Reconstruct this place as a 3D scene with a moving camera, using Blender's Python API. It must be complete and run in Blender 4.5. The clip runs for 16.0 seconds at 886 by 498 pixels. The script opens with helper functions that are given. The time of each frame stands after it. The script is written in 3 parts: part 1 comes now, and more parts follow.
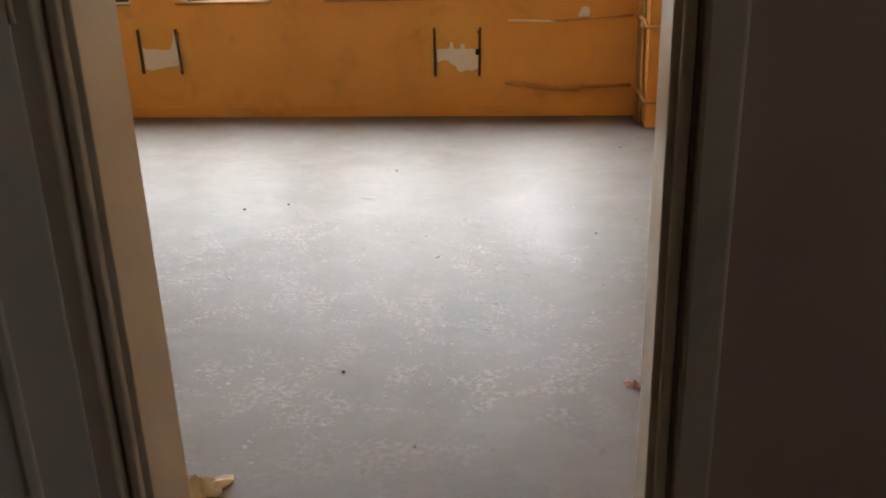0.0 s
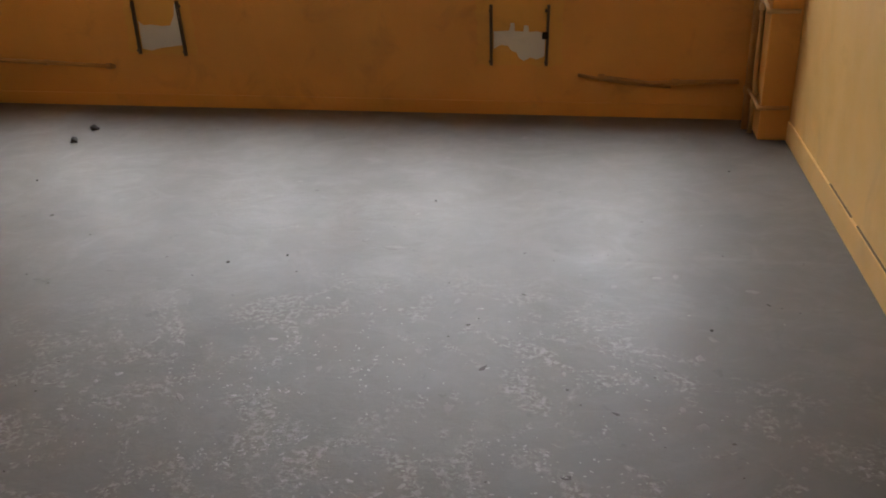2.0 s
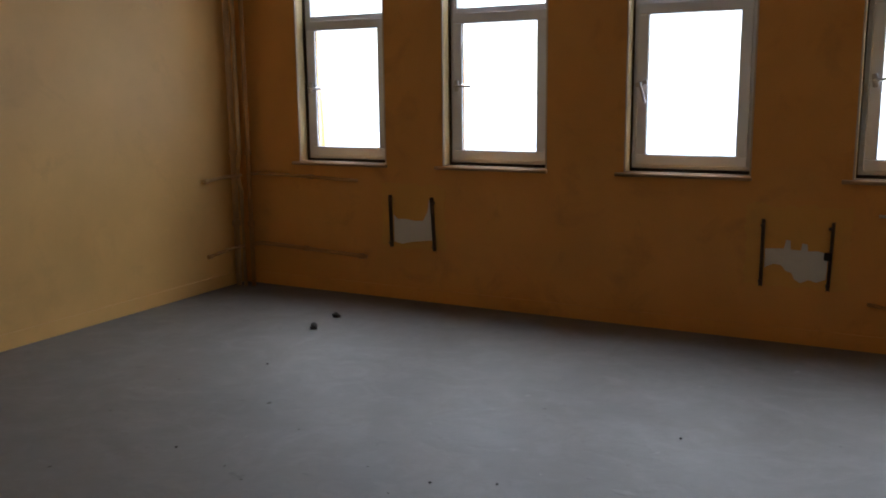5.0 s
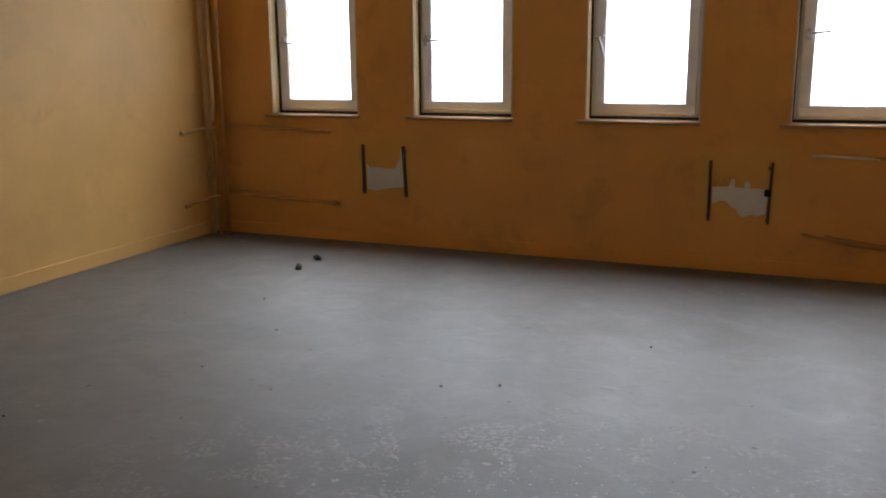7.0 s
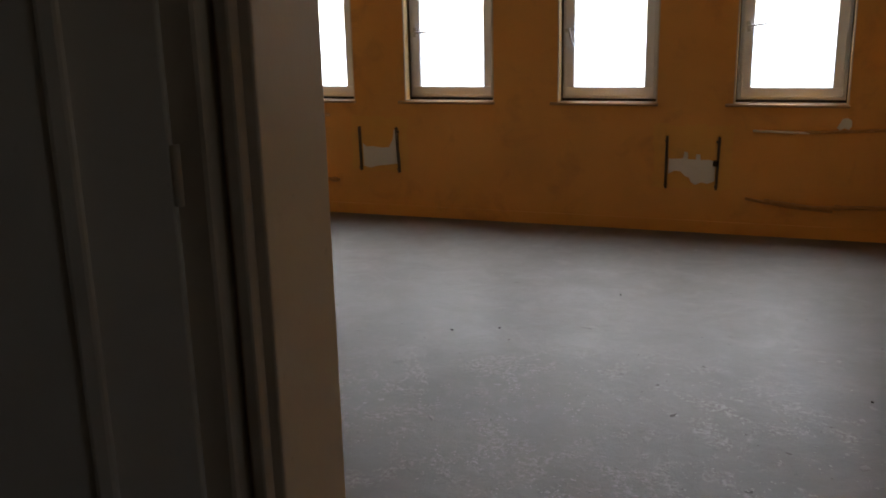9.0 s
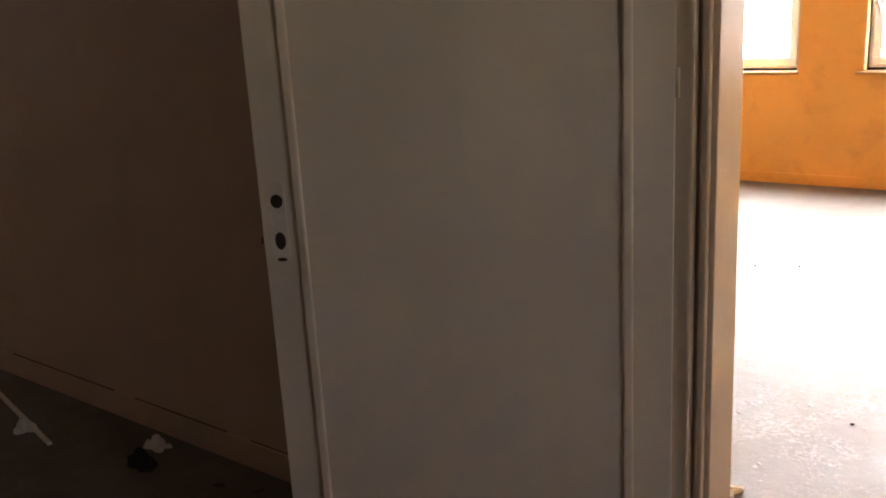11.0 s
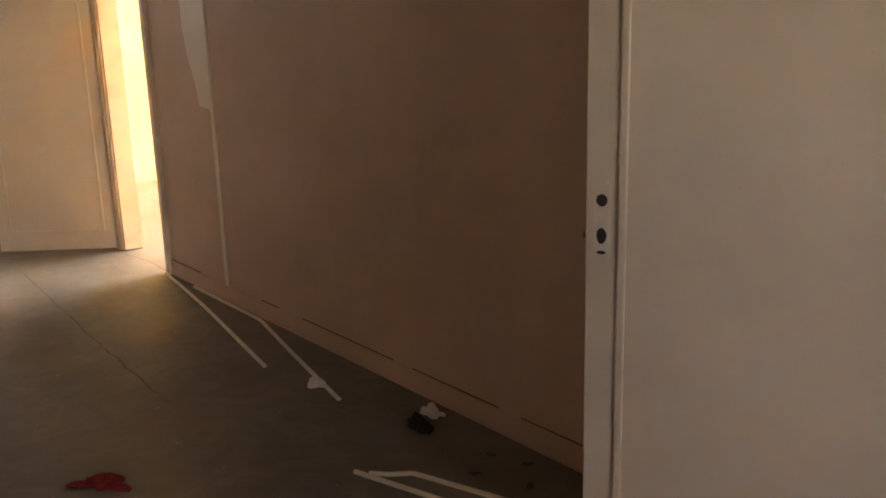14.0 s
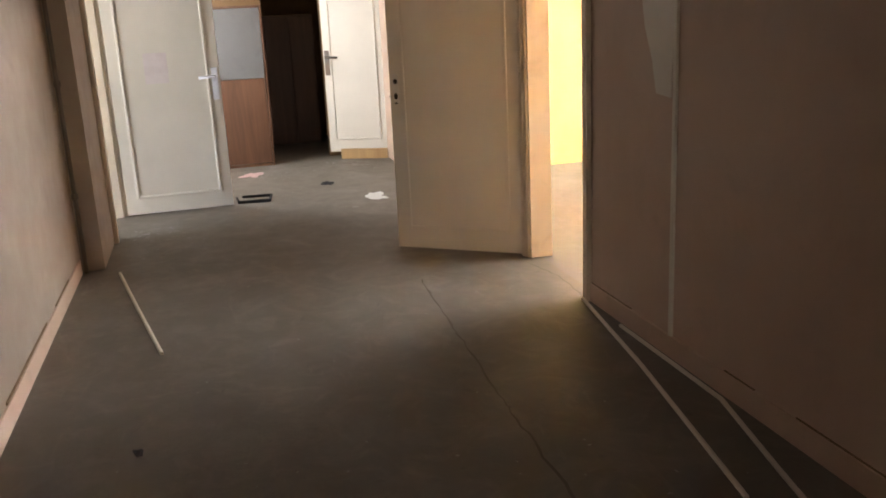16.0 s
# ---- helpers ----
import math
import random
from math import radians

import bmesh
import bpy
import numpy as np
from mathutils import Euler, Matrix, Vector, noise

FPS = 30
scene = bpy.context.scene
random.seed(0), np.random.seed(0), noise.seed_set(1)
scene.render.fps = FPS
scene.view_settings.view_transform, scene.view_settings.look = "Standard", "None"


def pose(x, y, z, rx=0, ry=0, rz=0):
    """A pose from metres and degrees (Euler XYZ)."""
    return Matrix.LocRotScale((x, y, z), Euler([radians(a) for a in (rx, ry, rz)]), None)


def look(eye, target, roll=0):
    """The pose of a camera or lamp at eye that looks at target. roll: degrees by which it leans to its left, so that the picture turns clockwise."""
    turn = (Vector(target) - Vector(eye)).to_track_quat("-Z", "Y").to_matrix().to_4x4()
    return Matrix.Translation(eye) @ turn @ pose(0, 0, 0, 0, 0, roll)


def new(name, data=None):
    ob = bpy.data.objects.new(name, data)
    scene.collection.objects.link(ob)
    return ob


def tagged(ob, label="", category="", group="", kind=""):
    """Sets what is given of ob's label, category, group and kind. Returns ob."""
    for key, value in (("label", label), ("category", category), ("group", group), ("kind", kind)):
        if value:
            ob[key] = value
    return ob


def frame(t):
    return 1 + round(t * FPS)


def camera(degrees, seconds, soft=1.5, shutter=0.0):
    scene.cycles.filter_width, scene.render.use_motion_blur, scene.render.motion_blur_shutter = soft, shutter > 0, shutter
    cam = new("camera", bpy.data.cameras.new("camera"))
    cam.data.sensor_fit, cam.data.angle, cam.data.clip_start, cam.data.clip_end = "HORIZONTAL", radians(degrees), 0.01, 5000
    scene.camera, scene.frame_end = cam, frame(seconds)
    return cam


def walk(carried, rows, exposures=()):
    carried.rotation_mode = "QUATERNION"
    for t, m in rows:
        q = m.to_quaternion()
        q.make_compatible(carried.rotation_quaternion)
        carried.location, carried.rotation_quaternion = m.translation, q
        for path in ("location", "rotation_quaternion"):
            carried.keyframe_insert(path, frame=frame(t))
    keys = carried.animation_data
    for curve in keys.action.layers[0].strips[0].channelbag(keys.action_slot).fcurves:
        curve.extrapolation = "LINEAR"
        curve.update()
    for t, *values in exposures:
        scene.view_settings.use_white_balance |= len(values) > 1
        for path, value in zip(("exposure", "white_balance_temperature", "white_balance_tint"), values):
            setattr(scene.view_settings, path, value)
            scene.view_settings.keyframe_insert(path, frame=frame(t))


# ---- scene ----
# ---- camera and walk ----
cam = camera(53.03, 16.0, soft=1.8)
PATH = [
    (0, look((-0.808, -6.760, 1.419), (-1.049, -4.900, 0.726), -1.76)),
    (0.5, look((-0.867, -6.407, 1.414), (-1.096, -4.532, 0.757), -0.74)),
    (1, look((-0.970, -6.027, 1.425), (-1.169, -4.143, 0.786), -2.07)),
    (1.5, look((-0.987, -5.718, 1.413), (-1.279, -3.878, 0.686), -1.79)),
    (2, look((-0.957, -5.419, 1.435), (-1.315, -3.618, 0.644), -1.57)),
    (2.5, look((-1.036, -5.212, 1.491), (-1.348, -3.357, 0.813), -0.39)),
    (3, look((-1.078, -5.083, 1.530), (-1.363, -3.171, 1.019), -0.35)),
    (3.5, look((-1.040, -5.000, 1.551), (-1.399, -3.070, 1.172), -0.44)),
    (4, look((-1.041, -4.993, 1.470), (-1.529, -3.077, 1.167), -0.19)),
    (4.5, look((-1.000, -4.955, 1.393), (-1.644, -3.087, 1.080), -0.20)),
    (4.7, look((-1.001, -4.946, 1.379), (-1.769, -3.129, 1.046), -0.49)),
    (5.4, look((-1.020, -5.040, 1.355), (-2.032, -3.355, 0.987), -0.60)),
    (6.1, look((-1.045, -5.220, 1.320), (-1.994, -3.508, 0.911), -0.50)),
    (6.8, look((-1.067, -5.393, 1.305), (-1.868, -3.612, 0.876), -0.34)),
    (7, look((-1.112, -5.476, 1.304), (-1.876, -3.679, 0.874), -0.58)),
    (7.5, look((-1.029, -5.581, 1.316), (-1.717, -3.749, 0.902), -0.30)),
    (8, look((-0.914, -5.728, 1.329), (-1.580, -3.893, 0.893), -0.06)),
    (8.5, look((-1.027, -6.011, 1.482), (-1.676, -4.183, 0.997), -0.96)),
    (9, look((-1.031, -6.262, 1.470), (-1.708, -4.447, 0.972), -1.34)),
    (9.5, look((-0.952, -6.548, 1.540), (-1.836, -4.853, 0.952), -2.04)),
    (10, look((-0.912, -6.971, 1.510), (-1.932, -5.349, 0.936), -1.71)),
    (10.2, look((-0.952, -7.073, 1.486), (-1.991, -5.458, 0.928), -2.49)),
    (12.3, look((-0.585, -7.578, 1.525), (-1.992, -6.240, 1.046), -1.84)),
    (12.5, look((-0.612, -7.668, 1.528), (-2.022, -6.332, 1.051), -1.94)),
    (13, look((-0.692, -7.783, 1.528), (-2.136, -6.482, 1.055), -2.20)),
    (13.5, look((-0.728, -7.780, 1.521), (-2.185, -6.494, 1.052), -1.89)),
    (14, look((-0.866, -7.657, 1.534), (-2.386, -6.450, 1.054), -1.59)),
    (14.5, look((-1.081, -7.565, 1.520), (-2.686, -6.483, 1.019), -1.60)),
    (15, look((-1.516, -7.542, 1.538), (-3.159, -6.523, 1.025), -1.09)),
    (15.5, look((-1.896, -7.528, 1.543), (-3.663, -6.759, 1.010), -2.45)),
    (16, look((-2.327, -7.367, 1.526), (-4.198, -6.889, 1.006), -2.77)),
]
EXPOSURES = [(0.0, 2.25, 6900, 12), (0.6, 1.7, 6800, 12), (1.0, 1.45, 6700, 12), (1.5, 1.4, 6600, 12), (3.0, 1.35, 6400, 11), (3.5, 1.25, 6200, 10),
             (4.5, 0.35, 5850, 10), (7.0, 1.1, 6100, 10), (8.5, 0.8, 6300, 11), (9.0, 0.75, 6500, 12), (9.5, 0.75, 6700, 13), (10.0, 1.55, 6900, 15), (10.2, 2.1, 7000, 16),
             (12.3, 4.45, 8000, 22), (13.2, 4.65, 8000, 21), (14.0, 4.75, 8000, 20), (14.6, 4.95, 8000, 20), (15.2, 5.0, 7500, 18), (16.0, 4.05, 7000, 16)]
walk(cam, PATH, EXPOSURES)

# ---- plan, in metres ----
ROOM_LEFT, ROOM_RIGHT = -5.30, 0.0
ROOM_DOOR_SIDE, HALL_SIDE, HALL_FAR = -5.37, -5.51, -8.26
HALL_STEP, HALL_FAR_STEP, HALL_RIGHT = -8.27, -8.12, 3.05
HALL_END, HALL_NEAR_END = -12.25, 3.0
CEILING = 3.0
SILL, TRANSOM, WINDOW_TOP = 0.893, 1.82, 2.45
ROOM_WINDOWS = [(-4.757, -4.068), (-3.639, -2.950), (-2.467, -1.783), (-1.275, -0.581)]
NEXT_WINDOWS = [(-9.95, -9.26), (-8.78, -8.09), (-7.61, -6.92), (-6.44, -5.75)]
BACK_WINDOWS = [(-9.6, -8.5), (-8.2, -7.1)]
DOOR_1, DOOR_2, DOOR_3 = (-1.50, -0.65), (-7.37, -6.55), (-9.88, -9.06)
DOOR_TOP = 2.06

# ---- world, sun and window light ----
world = bpy.data.worlds.new("overcast_sky")
scene.world = world
world.use_nodes = True
wn = world.node_tree.nodes
sky = wn.new("ShaderNodeTexSky")
sky.sky_type, sky.sun_disc, sky.sun_elevation, sky.sun_rotation = "NISHITA", False, radians(50), radians(0)
wn["Background"].inputs["Strength"].default_value = 0.15
world.node_tree.links.new(sky.outputs["Color"], wn["Background"].inputs["Color"])
sun = new("sun", bpy.data.lights.new("sun", "SUN"))
sun.data.energy, sun.data.angle, sun.data.color = 5.0, radians(60), (0.93, 0.97, 1.0)
sun.matrix_world = look((0, 10, 12), (0.3, 0, 0))


def window_light(x, y, z, width, height, watts, target_y, colour=(0.86, 0.94, 1.0)):
    lamp = new("window_light", bpy.data.lights.new("window_light", "AREA"))
    lamp.data.shape, lamp.data.size, lamp.data.size_y = "RECTANGLE", width, height
    lamp.data.energy, lamp.data.color = watts, colour
    lamp.matrix_world = look((x, y, z), (x, y + (1 if target_y > y else -1), z - 0.12))
    return lamp


WINDOW_Z = (SILL + WINDOW_TOP) / 2
for a, b in ROOM_WINDOWS:
    window_light((a + b) / 2, 0.235, WINDOW_Z, 0.70, 1.57, 5, -1)
for a, b in NEXT_WINDOWS:
    window_light((a + b) / 2, 0.235, WINDOW_Z, 0.70, 1.57, 14, -1)
for a, b in BACK_WINDOWS:
    window_light((a + b) / 2, -12.46, WINDOW_Z, 1.12, 1.57, 10, -1)
window_light(-11.15, HALL_FAR_STEP - 0.13, 1.6, 1.12, 1.42, 7, -1)
# Added fill lamp at the unseen near end, to brighten the first door leaf.
end_fill_light = window_light(HALL_NEAR_END + 0.1, -6.95, 1.9, 0.68, 0.78, 0.9, -1, (1.0, 0.86, 0.74))
end_fill_light.matrix_world = look((HALL_NEAR_END + 0.1, -6.95, 1.9), (HALL_NEAR_END - 1, -6.9, 1.8))


# ---- materials ----
def shader(name, roughness=0.6, metallic=0.0, specular=0.5):
    m = bpy.data.materials.new(name)
    m.use_nodes = True
    p = m.node_tree.nodes["Principled BSDF"]
    p.inputs["Roughness"].default_value, p.inputs["Metallic"].default_value = roughness, metallic
    p.inputs["Specular IOR Level"].default_value = specular
    return m, m.node_tree, p


def noise_node(tree, scale, detail=4.0, rough=0.55, stretch=None, distort=0.0):
    coord = tree.nodes.new("ShaderNodeTexCoord")
    n = tree.nodes.new("ShaderNodeTexNoise")
    n.inputs["Scale"].default_value, n.inputs["Detail"].default_value = scale, detail
    n.inputs["Roughness"].default_value, n.inputs["Distortion"].default_value = rough, distort
    if stretch:
        mapping = tree.nodes.new("ShaderNodeMapping")
        mapping.inputs["Scale"].default_value = stretch
        tree.links.new(coord.outputs["Object"], mapping.inputs["Vector"])
        tree.links.new(mapping.outputs["Vector"], n.inputs["Vector"])
    else:
        tree.links.new(coord.outputs["Object"], n.inputs["Vector"])
    return n.outputs["Fac"]


def ramp(tree, fac, stops):
    r = tree.nodes.new("ShaderNodeValToRGB")
    while len(r.color_ramp.elements) < len(stops):
        r.color_ramp.elements.new(0.5)
    for e, (at, c) in zip(r.color_ramp.elements, stops):
        e.position, e.color = at, (*c, 1) if len(c) == 3 else c
    tree.links.new(fac, r.inputs["Fac"])
    return r.outputs["Color"]


def mix(tree, fac, a, b, mode="MIX"):
    m = tree.nodes.new("ShaderNodeMix")
    m.data_type, m.blend_type = "RGBA", mode
    for socket, value in ((m.inputs["Factor"], fac), (m.inputs["A"], a), (m.inputs["B"], b)):
        if isinstance(value, (int, float)):
            socket.default_value = value
        elif isinstance(value, tuple):
            socket.default_value = (*value, 1)
        else:
            tree.links.new(value, socket)
    return m.outputs["Result"]


def bump(tree, p, height, strength, distance=0.01):
    b = tree.nodes.new("ShaderNodeBump")
    b.inputs["Strength"].default_value, b.inputs["Distance"].default_value = strength, distance
    tree.links.new(height, b.inputs["Height"])
    tree.links.new(b.outputs["Normal"], p.inputs["Normal"])


def grey(v):
    return (v, v, v)


def painted(name, colour, dirt, roughness=0.55, dirt_at=(0.55, 0.75), grain=60.0, relief=0.25, specular=0.35):
    """Wall or door paint with worn patches and fine roller grain."""
    m, tree, p = shader(name, roughness, 0.0, specular)
    light = tuple(min(1, c * 1.07) for c in colour)
    dark = tuple(c * 0.92 for c in colour)
    base = ramp(tree, noise_node(tree, 1.7, 5), [(0.3, dark), (0.7, light)])
    stain = ramp(tree, noise_node(tree, 3.1, 8, 0.65, distort=0.6), [(dirt_at[0], grey(0)), (dirt_at[1], grey(0.55))])
    fleck = ramp(tree, noise_node(tree, 45, 3), [(0.68, grey(0)), (0.78, grey(0.35))])
    c = mix(tree, stain, base, dirt)
    c = mix(tree, fleck, c, dirt)
    tree.links.new(c, p.inputs["Base Color"])
    tree.links.new(ramp(tree, noise_node(tree, 6, 4), [(0.3, grey(roughness * 0.85)), (0.7, grey(min(1, roughness * 1.15)))]), p.inputs["Roughness"])
    bump(tree, p, noise_node(tree, grain, 5, 0.6), relief, 0.004)
    return m


def screed(name, tone, dust, dust_amount, worn=None, gloss=(0.50, 0.66)):
    """Bare cement screed: softly clouded, dusty, trodden smooth, with a flaking worn stretch (x, y, half width, half depth)."""
    m, tree, p = shader(name, 0.5, 0.0, 0.5)
    base = ramp(tree, noise_node(tree, 0.8, 6, 0.55, distort=0.4), [(0.32, tuple(c * 0.88 for c in tone)), (0.5, tone), (0.7, tuple(c * 1.08 for c in tone))])
    mottle = ramp(tree, noise_node(tree, 4.0, 9, 0.62, distort=1.6), [(0.46, grey(0)), (0.70, grey(dust_amount))])
    scuff = ramp(tree, noise_node(tree, 2.2, 7, 0.7, stretch=(0.6, 2.4, 1), distort=2.2), [(0.60, grey(0)), (0.66, grey(0.18)), (0.72, grey(0))])
    stain = ramp(tree, noise_node(tree, 1.6, 8, 0.66, distort=1.1), [(0.56, grey(0)), (0.70, grey(0.42))])
    pit = ramp(tree, noise_node(tree, 16, 4, 0.55, distort=0.5), [(0.66, grey(0)), (0.73, grey(0.5))])
    c = mix(tree, mottle, base, dust)
    c = mix(tree, scuff, c, tuple(min(1, d * 1.15) for d in dust))
    c = mix(tree, stain, c, tuple(t * k for t, k in zip(tone, (0.80, 0.74, 0.68))))
    c = mix(tree, pit, c, tuple(t * 0.6 for t in tone))
    relief = noise_node(tree, 14, 9, 0.68, distort=0.6)
    if worn:
        coord = tree.nodes.new("ShaderNodeTexCoord")
        place = tree.nodes.new("ShaderNodeMapping")
        place.inputs["Scale"].default_value = (1 / worn[2], 1 / worn[3], 1.0)
        place.inputs["Location"].default_value = (-worn[0] / worn[2], -worn[1] / worn[3], 0.0)
        ball = tree.nodes.new("ShaderNodeTexGradient")
        ball.gradient_type = "SPHERICAL"
        tree.links.new(coord.outputs["Object"], place.inputs["Vector"])
        tree.links.new(place.outputs["Vector"], ball.inputs["Vector"])
        reach = ramp(tree, ball.outputs["Fac"], [(0.0, grey(0)), (0.4, grey(1))])
        clumps = mix(tree, 1.0, ramp(tree, noise_node(tree, 3.4, 8, 0.72, distort=1.3), [(0.50, grey(0)), (0.58, grey(1))]), reach, "MULTIPLY")
        grit = ramp(tree, noise_node(tree, 48, 5, 0.7), [(0.46, grey(0)), (0.58, grey(1))])
        c = mix(tree, mix(tree, 1.0, clumps, (0.45, 0.45, 0.45), "MULTIPLY"), c, tuple(t * k for t, k in zip(tone, (0.86, 0.80, 0.76))))
        flaking = mix(tree, 1.0, grit, clumps, "MULTIPLY")
        c = mix(tree, mix(tree, 1.0, flaking, (0.6, 0.6, 0.6), "MULTIPLY"), c, (0.33, 0.315, 0.30))
        relief = mix(tree, 0.12, relief, flaking, "ADD")
    tree.links.new(c, p.inputs["Base Color"])
    tree.links.new(ramp(tree, noise_node(tree, 3.0, 6, distort=0.6), [(0.3, grey(gloss[0])), (0.7, grey(gloss[1]))]), p.inputs["Roughness"])
    bump(tree, p, relief, 0.35, 0.008)
    return m


def metal(name, colour, roughness, rust=None):
    m, tree, p = shader(name, roughness, 0.85)
    c = ramp(tree, noise_node(tree, 35, 6, 0.7), [(0.4, colour), (0.7, rust or tuple(k * 0.7 for k in colour))])
    tree.links.new(c, p.inputs["Base Color"])
    bump(tree, p, noise_node(tree, 120, 3), 0.2, 0.002)
    return m


def wood(name, light, dark):
    m, tree, p = shader(name, 0.45)
    c = ramp(tree, noise_node(tree, 9, 8, 0.6, stretch=(1, 1, 0.08), distort=1.2), [(0.3, dark), (0.7, light)])
    tree.links.new(c, p.inputs["Base Color"])
    bump(tree, p, noise_node(tree, 50, 4, stretch=(1, 1, 0.1)), 0.2, 0.002)
    return m


OCHRE = painted("ochre_wall_paint", (0.75, 0.375, 0.10), (0.48, 0.24, 0.08), 0.5)
FRESH = painted("unfaded_ochre_paint", (0.74, 0.405, 0.10), (0.55, 0.30, 0.09), 0.5)
# The same ochre, lightened: whiter window light on the side walls is in the colour.
LIT_OCHRE = painted("lit_ochre_side_wall_paint", (0.81, 0.505, 0.175), (0.64, 0.39, 0.14), 0.45)
# Pale yellow that puts the daylight on the reveals into their colour.
LIT_REVEAL = painted("pale_yellow_lit_reveal", (0.76, 0.60, 0.32), (0.50, 0.36, 0.17), 0.5)
SILL_PAINT = painted("brown_dusty_sill_paint", (0.40, 0.25, 0.12), (0.27, 0.17, 0.09), 0.55, dirt_at=(0.45, 0.65))
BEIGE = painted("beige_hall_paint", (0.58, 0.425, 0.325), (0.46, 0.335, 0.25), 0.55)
# Greyish cream, darkened further so less light bounces onto the open door.
GREYED_DARK = painted("darkened_greyed_cream_hall_paint", (0.35, 0.275, 0.215), (0.25, 0.195, 0.15), 0.55)
YELLOW = painted("pale_yellow_wall_paint", (0.80, 0.58, 0.20), (0.6, 0.42, 0.16), 0.5)
SKIRT = painted("cream_skirting_paint", (0.60, 0.50, 0.39), (0.3, 0.24, 0.18), 0.5)
CREAM = painted("cream_gloss_door_paint", (0.72, 0.67, 0.58), (0.5, 0.44, 0.36), 0.35, relief=0.12, grain=40, dirt_at=(0.66, 0.95))
JAMB = painted("cream_frame_paint", (0.70, 0.60, 0.47), (0.42, 0.33, 0.24), 0.35, relief=0.15)
WHITE_PAINT = painted("white_ceiling_paint", (0.55, 0.52, 0.47), (0.45, 0.42, 0.38), 0.7)
PLASTER = painted("white_filler_plaster", (0.74, 0.73, 0.70), (0.55, 0.53, 0.5), 0.8, relief=0.6)
PVC = painted("white_pvc", (0.80, 0.81, 0.86), (0.62, 0.62, 0.62), 0.3, relief=0.02, dirt_at=(0.62, 0.9))
STRIP_PVC = painted("cream_pvc_trunking", (0.74, 0.70, 0.60), (0.5, 0.45, 0.36), 0.4, relief=0.05)
PLATE = painted("bare_primer_mark", (0.76, 0.73, 0.68), (0.4, 0.36, 0.3), 0.5, dirt_at=(0.45, 0.7), relief=0.3)
HALL_SKIRT = painted("beige_skirting_paint", (0.58, 0.42, 0.315), (0.40, 0.29, 0.21), 0.5)
SEAL = painted("black_rubber_seal", (0.03, 0.03, 0.03), (0.06, 0.055, 0.05), 0.6)
FLOOR_ROOM = screed("grey_cement_screed", (0.150, 0.139, 0.129), (0.208, 0.198, 0.188), 0.4, (-1.6, -3.6, 1.9, 1.3), (0.49, 0.60))
FLOOR_HALL = screed("brown_grey_cement_screed", (0.150, 0.128, 0.103), (0.25, 0.22, 0.18), 0.4)
STEEL = painted("dark_bracket_steel", (0.14, 0.12, 0.10), (0.22, 0.12, 0.06), 0.5, dirt_at=(0.4, 0.65))
CHROME = metal("dull_handle_metal", (0.6, 0.6, 0.6), 0.3)
PIPE_PAINT = painted("ochre_pipe_paint", (0.56, 0.30, 0.10), (0.28, 0.15, 0.065), 0.45, dirt_at=(0.45, 0.65))
PIPE_PALE = painted("pale_pipe_paint", (0.64, 0.42, 0.19), (0.36, 0.22, 0.10), 0.4, dirt_at=(0.45, 0.65))
CRACK = painted("brown_open_joint", (0.20, 0.13, 0.075), (0.1, 0.07, 0.04), 0.9)
# Near black: painted shadow under window frames, inside of lock holes, black bolt.
DARK = painted("near_black_bolt_and_shade", (0.035, 0.028, 0.022), (0.06, 0.05, 0.04), 0.9)
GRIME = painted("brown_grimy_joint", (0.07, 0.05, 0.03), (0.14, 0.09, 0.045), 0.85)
RUBBLE = painted("dark_rubble", (0.06, 0.055, 0.05), (0.14, 0.13, 0.12), 0.9, relief=0.8)
FLAKE = painted("pale_cement_flakes", (0.31, 0.295, 0.28), (0.19, 0.175, 0.16), 0.65, dirt_at=(0.45, 0.6))
FLAKE_DULL = painted("dull_cement_flakes", (0.225, 0.21, 0.20), (0.15, 0.138, 0.128), 0.6, dirt_at=(0.4, 0.6))
JOINT = painted("dirt_filled_joint", (0.122, 0.103, 0.083), (0.14, 0.12, 0.097), 0.85)
DENT = painted("dark_screed_dent", (0.085, 0.075, 0.068), (0.12, 0.105, 0.095), 0.8)
RED_CLOTH = painted("dark_red_cloth", (0.22, 0.02, 0.025), (0.12, 0.015, 0.02), 0.85, grain=300)
BLACK_CLOTH = painted("black_cloth", (0.018, 0.018, 0.022), (0.05, 0.045, 0.045), 0.85, grain=300)
WHITE_FILM = painted("white_crumpled_paper", (0.72, 0.71, 0.68), (0.5, 0.48, 0.44), 0.5)
PINK_PAPER = painted("pink_paper", (0.62, 0.42, 0.40), (0.7, 0.6, 0.56), 0.5)
NOTICE = painted("faded_notice_paper", (0.74, 0.66, 0.64), (0.60, 0.50, 0.48), 0.6, dirt_at=(0.45, 0.6))
SCRAP = painted("brown_scrap", (0.09, 0.065, 0.045), (0.05, 0.04, 0.03), 0.8)
BROWN_WOOD = wood("brown_wood_veneer", (0.17, 0.08, 0.042), (0.09, 0.04, 0.022))
TAN_WOOD = wood("tan_chipboard", (0.55, 0.36, 0.17), (0.42, 0.26, 0.12))
# Dark brown that holds the dimness of the far end in its colour.
DARKENED_WALL = painted("brown_wall_painted_dim", (0.22, 0.13, 0.06), (0.1, 0.06, 0.03), 0.7)
GROUND = painted("snowy_ground", (0.6, 0.6, 0.62), (0.35, 0.33, 0.3), 0.9)
GREY_PANEL = painted("grey_frosted_panel", (0.14, 0.135, 0.13), (0.10, 0.10, 0.095), 0.4)
